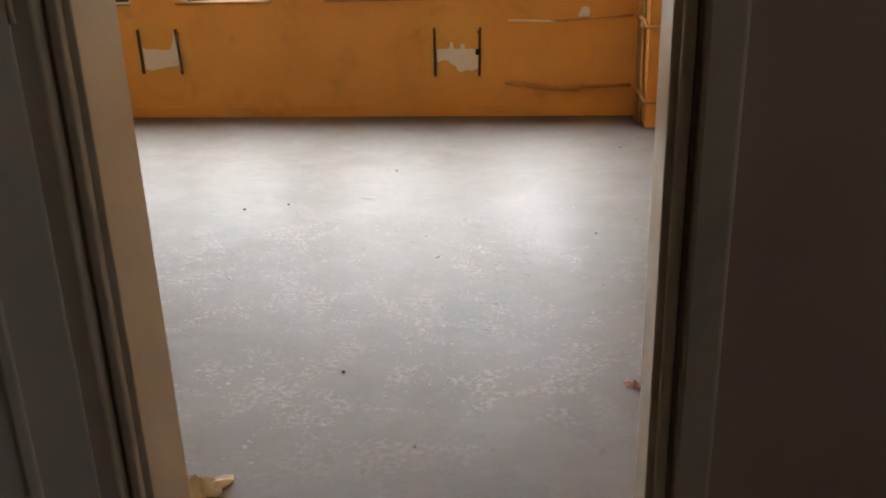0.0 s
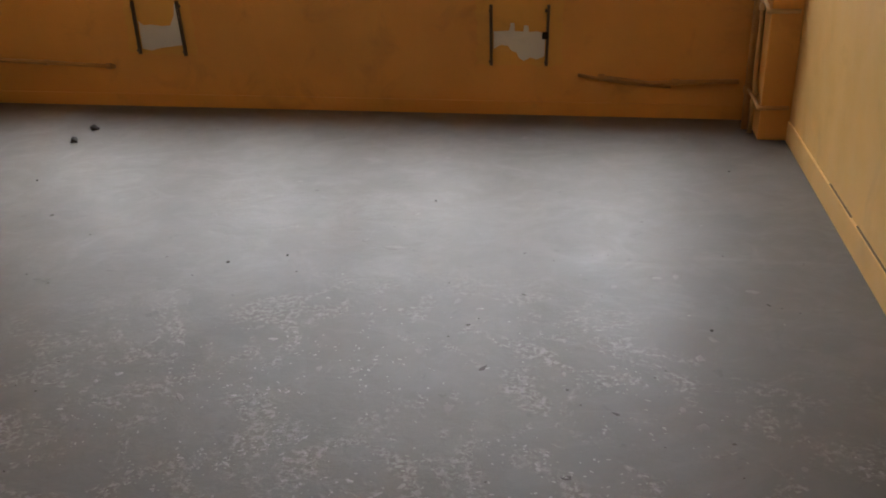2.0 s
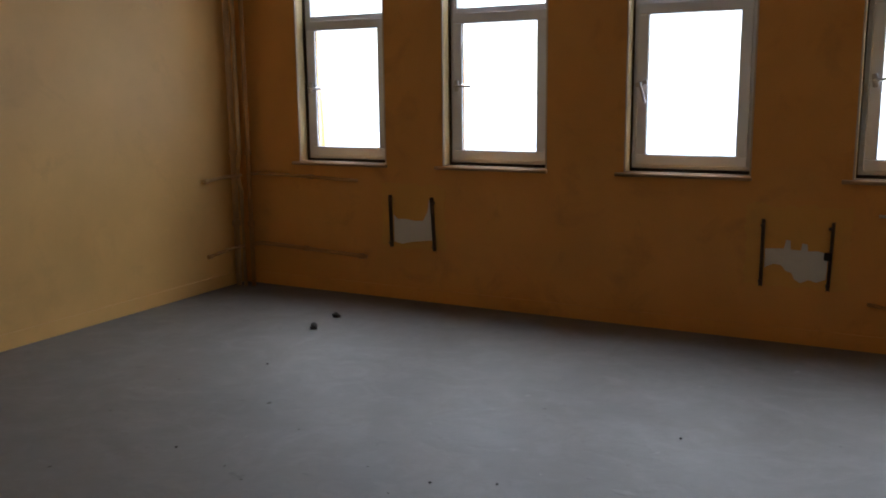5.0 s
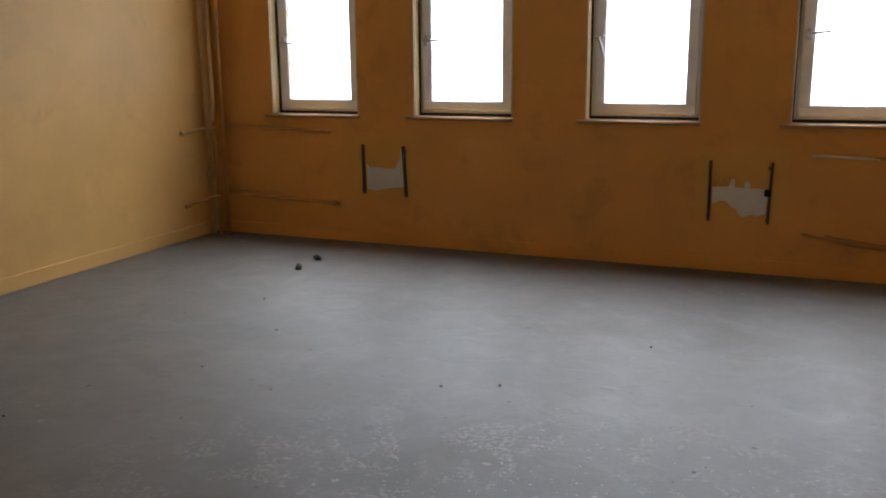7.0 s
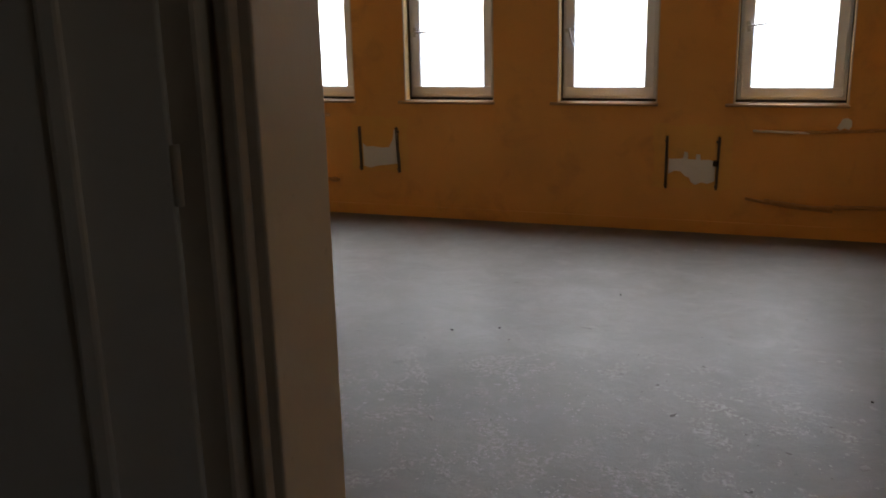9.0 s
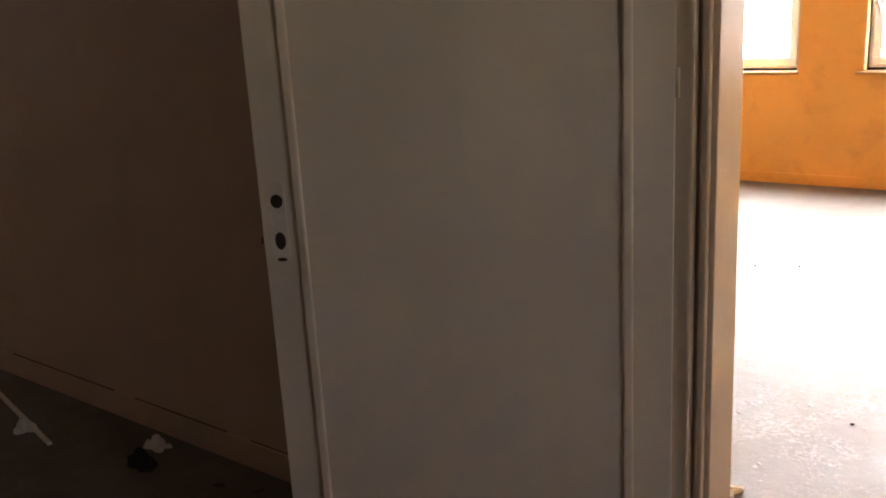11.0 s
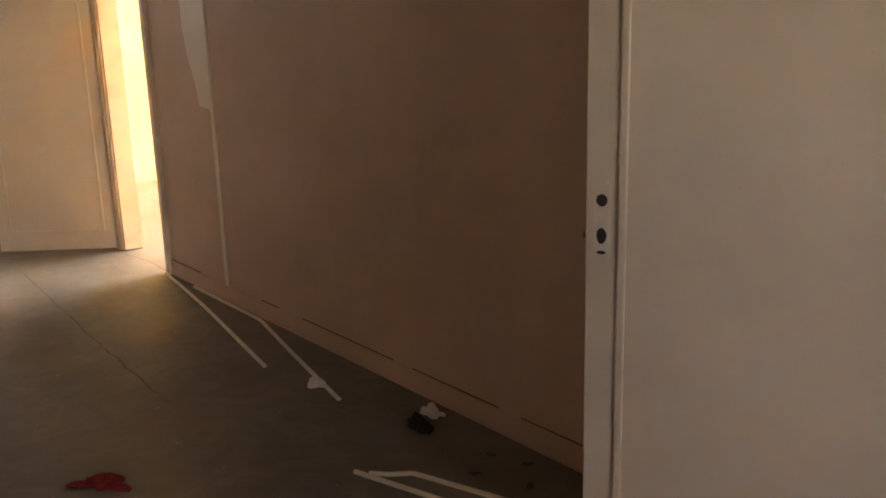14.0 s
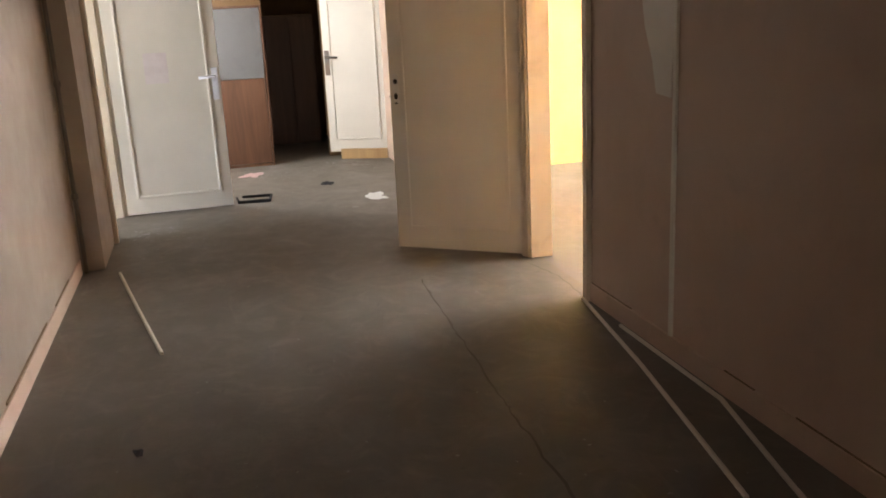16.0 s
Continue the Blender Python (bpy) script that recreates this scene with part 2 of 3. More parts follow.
GLASS, gtree, gp = shader("window_glass", 0.02)
gp.inputs["Base Color"].default_value = (1, 1, 1, 1)
gp.inputs["Transmission Weight"].default_value = 1.0
gp.inputs["IOR"].default_value = 1.45


# ---- builders ----
def add_box(bm, x0, x1, y0, y1, z0, z1, bevel=0.0):
    made = bmesh.ops.create_cube(bm, size=1.0)["verts"]
    bmesh.ops.transform(bm, verts=made, matrix=Matrix.Translation(((x0 + x1) / 2, (y0 + y1) / 2, (z0 + z1) / 2)) @ Matrix.Diagonal((abs(x1 - x0), abs(y1 - y0), abs(z1 - z0), 1)))
    if bevel:
        edges = list({e for v in made for e in v.link_edges})
        bmesh.ops.bevel(bm, geom=edges, offset=bevel, segments=2, affect="EDGES", profile=0.5)
    return bm


def boxes(*rows, bevel=0.0):
    bm = bmesh.new()
    for r in rows:
        add_box(bm, *r, bevel=bevel)
    return bm


def part(name, bm, material, parent=None, label="", smooth=False):
    bmesh.ops.recalc_face_normals(bm, faces=bm.faces)
    me = bpy.data.meshes.new(name)
    bm.to_mesh(me)
    bm.free()
    me.materials.append(material)
    if smooth:
        for poly in me.polygons:
            poly.use_smooth = True
    ob = new(name, me)
    if parent:
        ob.parent = parent
    if label:
        tagged(ob, label)
    return ob


def thing(name, label, category, at=None, group="", kind=""):
    ob = new(name)
    if at is not None:
        ob.matrix_world = at
    return tagged(ob, label, category, group, kind)


def structure(name, bm, material, label, category):
    return tagged(part(name, bm, material), label, category, kind="structure")


def tube(bm, points, radius, sides=10):
    """A bent pipe along points, with mitred joints and closed ends."""
    pts = [Vector(p) for p in points]
    rings = []
    for i, p in enumerate(pts):
        a = (pts[i] - pts[i - 1]).normalized() if i else (pts[1] - pts[0]).normalized()
        b = (pts[i + 1] - pts[i]).normalized() if i + 1 < len(pts) else a
        along = (a + b).normalized()
        side = along.cross(Vector((0, 0, 1)))
        if side.length < 0.1:
            side = along.cross(Vector((1, 0, 0)))
        side.normalize()
        up = side.cross(along)
        wide = 1 / max(0.5, a.dot(along))
        rings.append([bm.verts.new(p + radius * wide * (math.cos(k * math.tau / sides) * side + math.sin(k * math.tau / sides) * up)) for k in range(sides)])
    for r, s in zip(rings, rings[1:]):
        for k in range(sides):
            bm.faces.new((r[k], r[(k + 1) % sides], s[(k + 1) % sides], s[k]))
    bm.faces.new(rings[0][::-1])
    bm.faces.new(rings[-1])
    return bm


def wall_grid(cuts_u, cuts_z, hole, place):
    """A wall's solid from a grid of cells, open where hole(u, z) says so. place(u, depth, z) gives the corner."""
    bm = bmesh.new()
    verts = {}

    def at(u, d, z):
        if (u, d, z) not in verts:
            verts[u, d, z] = bm.verts.new(place(u, d, z))
        return verts[u, d, z]

    nu, nz = len(cuts_u) - 1, len(cuts_z) - 1
    solid = {(i, k): not hole((cuts_u[i] + cuts_u[i + 1]) / 2, (cuts_z[k] + cuts_z[k + 1]) / 2) for i in range(nu) for k in range(nz)}
    for (i, k), full in solid.items():
        if not full:
            continue
        u0, u1, z0, z1 = cuts_u[i], cuts_u[i + 1], cuts_z[k], cuts_z[k + 1]
        for d in (0, 1):
            bm.faces.new((at(u0, d, z0), at(u1, d, z0), at(u1, d, z1), at(u0, d, z1)))
        for (di, dk), ((ua, za), (ub, zb)) in (((-1, 0), ((u0, z0), (u0, z1))), ((1, 0), ((u1, z0), (u1, z1))), ((0, -1), ((u0, z0), (u1, z0))), ((0, 1), ((u0, z1), (u1, z1)))):
            if not solid.get((i + di, k + dk), False):
                bm.faces.new((at(ua, 0, za), at(ub, 0, zb), at(ub, 1, zb), at(ua, 1, za)))
    return bm


def wall_along_x(y0, y1, x0, x1, z0, z1, holes):
    us = sorted({x0, x1, *(h[0] for h in holes), *(h[1] for h in holes)})
    zs = sorted({z0, z1, *(h[2] for h in holes if h[2] > z0), *(h[3] for h in holes)})
    return wall_grid(us, zs, lambda u, z: any(h[0] < u < h[1] and h[2] < z < h[3] for h in holes), lambda u, d, z: (u, y1 if d else y0, z))


def wall_along_y(x0, x1, y0, y1, z0, z1, holes):
    us = sorted({y0, y1, *(h[0] for h in holes), *(h[1] for h in holes)})
    zs = sorted({z0, z1, *(h[2] for h in holes if h[2] > z0), *(h[3] for h in holes)})
    return wall_grid(us, zs, lambda u, z: any(h[0] < u < h[1] and h[2] < z < h[3] for h in holes), lambda u, d, z: (x1 if d else x0, u, z))


def crumpled(seed, sx, sy, sz, detail=3):
    """A crumpled lump of cloth, film or rubble resting on z = 0."""
    bm = bmesh.new()
    bmesh.ops.create_icosphere(bm, subdivisions=detail, radius=1.0)
    for v in bm.verts:
        n = noise.noise(v.co * 1.6 + Vector((seed * 7.1, 0, 0))) + 0.5 * noise.noise(v.co * 4.3 + Vector((0, seed * 3.3, 0)))
        v.co *= 1 + 0.55 * n
        v.co = Vector((v.co.x * sx, v.co.y * sy, v.co.z * sz))
    low = min(v.co.z for v in bm.verts)
    for v in bm.verts:
        v.co.z = max(0.0, v.co.z - low * 0.55)
    return bm


def rag(seed, radius, height, stretch=(1.0, 1.0), rings=9, spokes=30):
    """A thin crumpled sheet lying on z = 0, with an uneven outline and folds."""
    bm = bmesh.new()
    rows = []
    for i in range(1, rings + 1):
        row = []
        for k in range(spokes):
            a = k * math.tau / spokes
            reach = radius * (0.85 + 0.75 * noise.noise(Vector((math.cos(a) * 1.4 + seed * 5.3, math.sin(a) * 1.4, seed))))
            f = i / rings
            x, y = reach * f * math.cos(a) * stretch[0], reach * f * math.sin(a) * stretch[1]
            fold = abs(noise.noise(Vector((x / radius * 2.4 + seed, y / radius * 2.4, 0.3)))) + 0.4 * abs(noise.noise(Vector((x / radius * 6, y / radius * 6, seed))))
            row.append(bm.verts.new((x, y, 0.002 + height * fold * (1.6 - 1.3 * f))))
        rows.append(row)
    centre = bm.verts.new((0, 0, height * 0.5))
    for k in range(spokes):
        bm.faces.new((centre, rows[0][k], rows[0][(k + 1) % spokes]))
        for r, q in zip(rows, rows[1:]):
            bm.faces.new((r[k], q[k], q[(k + 1) % spokes], r[(k + 1) % spokes]))
    base = [bm.verts.new((v.co.x, v.co.y, 0.0)) for v in rows[-1]]
    for k in range(spokes):
        bm.faces.new((rows[-1][k], base[k], base[(k + 1) % spokes], rows[-1][(k + 1) % spokes]))
    bm.faces.new(base[::-1])
    return bm


# ---- large structure ----
structure("floor_room", boxes((-14.2, 3.2, HALL_SIDE + 0.07, 0.3, -0.2, 0.0)), FLOOR_ROOM, "bare grey cement floor, dusty and flaking", "floor")
structure("floor_hall", boxes((-14.2, 3.2, -12.5, HALL_SIDE + 0.07, -0.2, 0.0)), FLOOR_HALL, "bare brownish cement corridor floor, dusty", "floor")
structure("ceiling", boxes((-14.2, 3.2, -12.5, 0.3, CEILING, CEILING + 0.2)), WHITE_PAINT, "plain white painted ceiling", "ceiling")
structure("ground", boxes((-400, 400, -400, 400, -1.3, -1.2)), GROUND, "pale snowy ground outside the building", "ground")

holes = [(a, b, SILL, WINDOW_TOP) for a, b in ROOM_WINDOWS + NEXT_WINDOWS]
wall_windows = structure("wall_windows", wall_along_x(0.0, 0.3, -14.2, 3.2, 0.0, CEILING, holes), OCHRE, "faded ochre painted wall below and between windows", "wall")
grow = 0.035
doors = [(DOOR_1[0] - grow, DOOR_1[1] + grow, 0, DOOR_TOP), (DOOR_2[0] - grow, DOOR_2[1] + grow, 0, DOOR_TOP)]
mid = (HALL_SIDE + ROOM_DOOR_SIDE) / 2
structure("wall_door_room_face", wall_along_x(mid, ROOM_DOOR_SIDE, -14.2, 3.2, 0.0, CEILING, doors), OCHRE, "ochre painted wall with door opening", "wall")
wall_hall = structure("wall_hall", wall_along_x(HALL_SIDE, mid, -14.2, 3.2, 0.0, CEILING, doors), BEIGE, "pinkish beige corridor wall, scuffed", "wall")
structure("wall_hall_opposite", wall_along_x(HALL_FAR - 0.15, HALL_FAR, HALL_STEP, HALL_RIGHT, 0.0, CEILING, []), GREYED_DARK, "greyish cream corridor wall", "wall")
structure("wall_hall_step", wall_along_x(HALL_FAR - 0.15, HALL_FAR_STEP, -14.2, HALL_STEP, 0.0, CEILING, [(DOOR_3[0] - grow, DOOR_3[1] + grow, 0, DOOR_TOP), (-11.7, -10.6, 0.9, 2.3)]), GREYED_DARK, "greyish cream corridor wall with door opening", "wall")
wall_right = structure("wall_right", wall_along_y(ROOM_RIGHT, 0.15, ROOM_DOOR_SIDE, 0.0, 0.0, CEILING, []), LIT_OCHRE, "ochre painted side wall of the room, lightened for the whiter light on it", "wall")
wall_left = structure("wall_left", wall_along_y(ROOM_LEFT - 0.15, ROOM_LEFT, ROOM_DOOR_SIDE, 0.0, 0.0, CEILING, []), LIT_OCHRE, "ochre painted side wall of the room, lightened for the whiter light on it", "wall")
structure("wall_next_room", wall_along_y(-10.60, -10.45, ROOM_DOOR_SIDE, 0.0, 0.0, CEILING, []), YELLOW, "pale yellow painted wall of the next room", "wall")
structure("wall_hall_end", wall_along_y(HALL_END - 0.15, HALL_END, HALL_FAR_STEP, HALL_SIDE, 0.0, CEILING, [(-6.70, -6.08, 0, 2.05)]), DARKENED_WALL, "brown wall closing the corridor, dimness put into its colour", "wall")
# Unseen wall; its opening is made up to hold the fill lamp.
structure("wall_hall_near_end", wall_along_y(HALL_NEAR_END, HALL_NEAR_END + 0.15, HALL_FAR, HALL_SIDE, 0.0, CEILING, [(-7.3, -6.6, 1.5, 2.3)]), BEIGE, "plain beige wall closing the corridor", "wall")
structure("wall_dark_room", wall_along_y(-14.2, -14.05, -12.35, 0.0, 0.0, CEILING, []), DARKENED_WALL, "brown wall of the dark room beyond, dimness put into its colour", "wall")
structure("wall_side_upper", wall_along_y(3.05, 3.2, ROOM_DOOR_SIDE, 0.0, 0.0, CEILING, []), BEIGE, "plain closing wall", "wall")
structure("wall_side_lower", wall_along_y(3.05, 3.2, -12.35, HALL_FAR - 0.15, 0.0, CEILING, []), BEIGE, "plain closing wall", "wall")
structure("wall_back_room_left", wall_along_y(-10.45, -10.30, -12.35, HALL_FAR - 0.15, 0.0, CEILING, []), WHITE_PAINT, "pale wall of the back room", "wall")
structure("wall_back_room_right", wall_along_y(-6.0, -5.85, -12.35, HALL_FAR - 0.15, 0.0, CEILING, []), WHITE_PAINT, "pale wall of the back room", "wall")
structure("wall_back_windows", wall_along_x(-12.5, -12.35, -14.2, 3.2, 0.0, CEILING, [(a, b, SILL, WINDOW_TOP) for a, b in BACK_WINDOWS]), WHITE_PAINT, "pale outer wall of the back room", "wall")
structure("corner_column", boxes((-0.160, 0.0, -0.43, 0.0, 0.0, CEILING), bevel=0.006), OCHRE, "square ochre painted concrete corner column", "column")


# skirtings: a low painted band, with a dark open joint along parts of its top
def skirting(name, rows, material, cracks):
    base = structure(name, boxes(*rows, bevel=0.003), material, "low painted skirting band with an open joint", "skirting")
    for c in cracks:
        part("open_joint", boxes(c), CRACK, base, "dark open joint above the skirting")
    return base


d = 0.012
skirting("baseboard_right", [(-d, 0.0, -5.36, -0.44, 0.0, 0.115)], LIT_OCHRE, [(-0.006, 0.0, a, b, 0.115, 0.120) for a, b in ((-1.9, -1.5), (-3.4, -2.0), (-4.3, -3.6), (-5.2, -4.6))])
skirting("baseboard_windows", [(ROOM_LEFT + 0.02, -0.17, -d, 0.0, 0.0, 0.085)], OCHRE, [])
skirting("baseboard_left", [(ROOM_LEFT, ROOM_LEFT + d, -5.36, -0.02, 0.0, 0.09)], LIT_OCHRE, [(ROOM_LEFT, ROOM_LEFT + 0.005, -3.9, -2.6, 0.09, 0.095)])
skirting("baseboard_hall", [(-6.50, -1.62, HALL_SIDE - d, HALL_SIDE, 0.0, 0.10)], HALL_SKIRT, [(a, b, HALL_SIDE - 0.006, HALL_SIDE, 0.10, 0.1045) for a, b in ((-6.5, -6.0), (-5.2, -5.0), (-4.75, -3.95), (-3.8, -3.25), (-3.12, -2.5), (-2.4, -1.8))])
skirting("baseboard_hall_opposite", [(-8.2, HALL_RIGHT, HALL_FAR, HALL_FAR + d, 0.0, 0.10)], HALL_SKIRT, [(-6.9, -5.9, HALL_FAR, HALL_FAR + 0.006, 0.10, 0.112), (-7.7, -7.2, HALL_FAR, HALL_FAR + 0.006, 0.10, 0.108)])


# ---- windows ----
def build_window(name, a, b, y, inward, handle_turn, group="windows"):
    """Tilt window with a fixed light above. inward: -1 when the room lies towards -y."""
    base = thing(name, "white plastic window with lower sash and fixed light above", "window", Matrix.Translation((a, y, 0)), group, "structure")
    w, s = b - a, inward
    z0, z1, zt = SILL + 0.015, WINDOW_TOP, TRANSOM

    def ring(x0, x1, za, zb, t, y0, y1, bevel=0.004):
        return boxes((x0, x1, y0, y1, za, za + t), (x0, x1, y0, y1, zb - t, zb), (x0, x0 + t, y0, y1, za + t, zb - t), (x1 - t, x1, y0, y1, za + t, zb - t), bevel=bevel)

    frame_bm = ring(0.008, w - 0.008, z0, z1, 0.045, 0.0, 0.06)
    add_box(frame_bm, 0.053, w - 0.053, 0.0, 0.06, zt - 0.005, zt + 0.045, 0.004)
    part("window_frame", frame_bm, PVC, base)
    sash = part("sash", ring(0.033, w - 0.033, z0 + 0.022, zt + 0.012, 0.062, s * 0.022, 0.0 if s < 0 else 0.03, 0.005), PVC, base)
    part("seal", ring(0.088, w - 0.088, z0 + 0.078, zt - 0.044, 0.008, s * 0.010, s * 0.004, 0.0), SEAL, sash)
    pane = part("pane", boxes((0.09, w - 0.09, 0.02, 0.028, z0 + 0.08, zt - 0.045)), GLASS, sash)
    top = part("pane", boxes((0.05, w - 0.05, 0.02, 0.028, zt + 0.042, z1 - 0.043)), GLASS, base)
    pane.visible_shadow = top.visible_shadow = False
    handle = bmesh.new()
    add_box(handle, -0.013, 0.013, s * 0.034 - 0.006, s * 0.034 + 0.006, -0.035, 0.035, 0.004)
    tube(handle, [(0, s * 0.034, 0), (0, s * 0.062, 0), (0.012, s * 0.066, 0), (0.115, s * 0.066, 0)], 0.008, 8)
    h = part("handle", handle, CHROME, sash, "grey metal window handle", True)
    h.matrix_local = Matrix.Translation((0.062, 0, 1.39)) @ Matrix.Rotation(radians(handle_turn), 4, "Y")
    hinge = boxes((w - 0.026, w - 0.010, s * 0.02, 0.0, 1.02, 1.08), (w - 0.026, w - 0.010, s * 0.02, 0.0, 1.68, 1.74), bevel=0.003)
    part("hinge", hinge, PVC, base, "white hinge covers")
    return base


for n, ((a, b), turn) in enumerate(zip(ROOM_WINDOWS, (4, 2, 74, -8))):
    build_window(f"window_{n + 1}", a, b, 0.10, -1, turn)
    sill = structure(f"window_sill_{n + 1}", boxes((a - 0.055, b + 0.012, -0.028, 0.10, SILL - 0.022, SILL - 0.002), bevel=0.004), SILL_PAINT, "thin dusty brown window sill", "window sill")
    bead = structure(f"reveal_bead_{n + 1}", boxes((a - 0.006, a + 0.002, -0.003, 0.012, SILL, WINDOW_TOP), (b - 0.002, b + 0.006, -0.003, 0.012, SILL, WINDOW_TOP)), SKIRT, "thin pale plaster bead round the window opening", "plaster bead")
    part("sill_bead", boxes((a + 0.004, b - 0.004, -0.002, 0.010, SILL - 0.001, SILL + 0.006)), SKIRT, bead, "pale bead along the sill")
    # Added thin skins; their pale colour stands for light falling on the reveal.
    for xa, xb in ((a, a + 0.004), (b - 0.004, b)):
        part("lit_reveal_skin", boxes((xa, xb, 0.013, 0.079, SILL, WINDOW_TOP)), LIT_REVEAL, bead, "pale yellow skin that paints the daylight on the reveal")
    # Black strip that paints the shadow between sill and frame.
    part("shadow_gap", boxes((a + 0.01, b - 0.01, 0.088, 0.099, SILL, SILL + 0.018)), DARK, bead, "dark strip painted as the shadow under the window frame")
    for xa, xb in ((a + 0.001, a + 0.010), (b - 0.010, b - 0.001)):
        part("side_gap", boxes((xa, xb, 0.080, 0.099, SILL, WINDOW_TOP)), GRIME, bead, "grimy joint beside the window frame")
for n, (a, b) in enumerate(NEXT_WINDOWS):
    build_window(f"window_{n + 5}", a, b, 0.10, -1, 0)

# ---- door frames ----


def door_frame(name, x0, x1, front, back, out):
    """Wooden lining in the opening, with a rebate and a stepped architrave on the hall side. out: the hall's side, -1 or 1 in y."""
    base = thing(name, "cream painted wooden door frame with stepped edges", "door frame", kind="structure")
    t = grow - 0.002
    ya, yb = sorted((front, back))
    part("lining", boxes((x0 - t, x0, ya, yb, 0, DOOR_TOP - 0.03), (x1, x1 + t, ya, yb, 0, DOOR_TOP - 0.03), (x0 - t, x1 + t, ya, yb, DOOR_TOP - 0.03, DOOR_TOP - 0.003), bevel=0.003), JAMB, base)
    f0, f1 = sorted((front, front + out * 0.018))
    g0, g1 = sorted((front, front + out * 0.032))
    for side, (xa, xb, xc, xd) in (("a", (x0 - 0.030, x0 - 0.012, x0 - 0.095, x0 - 0.040)), ("b", (x1 + 0.012, x1 + 0.030, x1 + 0.040, x1 + 0.095))):
        part("stop", boxes((xa, xb, f0, f1, 0, DOOR_TOP), bevel=0.004), JAMB, base)
        part("architrave", boxes((xc, xd, g0, g1, 0, DOOR_TOP + 0.06), bevel=0.006), JAMB, base)
    part("head", boxes((x0 - 0.04, x1 + 0.04, g0, g1, DOOR_TOP + 0.005, DOOR_TOP + 0.06), bevel=0.006), JAMB, base)
    return base


door_frame("door_frame_1", *DOOR_1, HALL_SIDE, ROOM_DOOR_SIDE, -1)
door_frame("door_frame_2", *DOOR_2, HALL_SIDE, ROOM_DOOR_SIDE, -1)
door_frame("door_frame_3", *DOOR_3, HALL_FAR_STEP, HALL_FAR - 0.15, 1)


# ---- door leaves ----
def door_leaf(name, label, start, end, lock_at, height=2.0, low=0.012, fitting="bare", material=CREAM, stile=0.085, plate_paint=None):
    """A panelled leaf from start to end; its seen face looks to the left of that way. lock_at: 'end' or 'start'."""
    a, b = Vector((*start, 0)), Vector((*end, 0))
    w, way = (b - a).length, (b - a).normalized()
    base = thing(name, label, "door", Matrix(((way.x, -way.y, 0, a.x), (way.y, way.x, 0, a.y), (0, 0, 1, 0), (0, 0, 0, 1))), "doors", "structure")
    part("slab", boxes((0, w, -0.04, 0, low, height), bevel=0.003), material, base)

    def border(y0, y1):
        s, m = stile, 0.022
        za, zb = low + 0.13, height - 0.12
        return boxes((s, s + m, y0, y1, za, zb), (w - s - m, w - s, y0, y1, za, zb), (s + m, w - s - m, y0, y1, za, za + m), (s + m, w - s - m, y0, y1, zb - m, zb), bevel=0.005)

    part("moulding", border(-0.002, 0.011), material, base)
    part("moulding", border(-0.051, -0.038), material, base)
    x = w - 0.042 if lock_at == "end" else 0.042
    edge = w if lock_at == "end" else 0.0
    if fitting == "bare":
        plate = bmesh.new()
        bmesh.ops.create_circle(plate, cap_ends=True, radius=1.0, segments=28)
        for v in plate.verts:
            tall = 0.075 if v.co.y > 0 else -0.075
            v.co = Vector((v.co.x * 0.021, 0.0, tall + v.co.y * 0.021 + 1.055))
        extra = bmesh.ops.extrude_face_region(plate, geom=list(plate.faces))
        bmesh.ops.translate(plate, vec=(0, 0.0015, 0), verts=[v for v in extra["geom"] if isinstance(v, bmesh.types.BMVert)])
        p = part("plate_mark", plate, PLATE, base, "pale bare mark of a missing handle plate")
        p.matrix_local = Matrix.Translation((x, 0, 0))
        for hz, rx, rz in ((1.100, 0.016, 0.017), (1.007, 0.014, 0.022), (0.963, 0.013, 0.005)):
            hole = bmesh.new()
            bmesh.ops.create_uvsphere(hole, u_segments=14, v_segments=8, radius=1.0)
            for v in hole.verts:
                v.co = Vector((v.co.x * rx * (1 + 0.12 * noise.noise(v.co * 3)), v.co.y * 0.0035, v.co.z * rz))
            h = part("lock_hole", hole, DARK, p, "dark empty lock hole", True)
            h.matrix_local = Matrix.Translation((0, 0.0005, hz))
        out = 0.012 if lock_at == "end" else -0.012
        part("latch", boxes((min(edge, edge + out), max(edge, edge + out), -0.026, -0.014, 0.995, 1.012), bevel=0.002), STEEL, base)
    else:
        plate = boxes((x - 0.026, x + 0.026, 0, 0.008, 0.90, 1.16), bevel=0.004)
        p = part("handle_plate", plate, plate_paint or CHROME, base, "metal handle plate")
        lever = bmesh.new()
        turn = -1 if lock_at == "end" else 1
        tube(lever, [(x, 0.004, 1.09), (x, 0.05, 1.09), (x + turn * 0.02, 0.055, 1.09), (x + turn * 0.13, 0.055, 1.085)], 0.012, 8)
        part("handle", lever, plate_paint or CHROME, p, "", True)
    return base


leaf_1 = door_leaf("door_1", "open cream panelled door with handle removed", (-1.572, -5.555), (-2.392, -5.972), "end")
for hz in (0.25, 1.30, 1.85):
    hinge_bm = bmesh.new()
    tube(hinge_bm, [(-0.004, -0.002, hz), (-0.004, -0.002, hz + 0.06)], 0.005, 10)
    part("hinge", hinge_bm, JAMB, leaf_1, "painted hinge knuckle", True)
leaf_2 = door_leaf("door_2", "half open cream panelled corridor door", (-7.44, -5.53), (-7.965, -6.227), "end")
leaf_3 = door_leaf("door_3", "open white panelled door with lever handle", (-9.93, -7.235), (-9.885, -8.085), "start", fitting="lever", plate_paint=PVC)
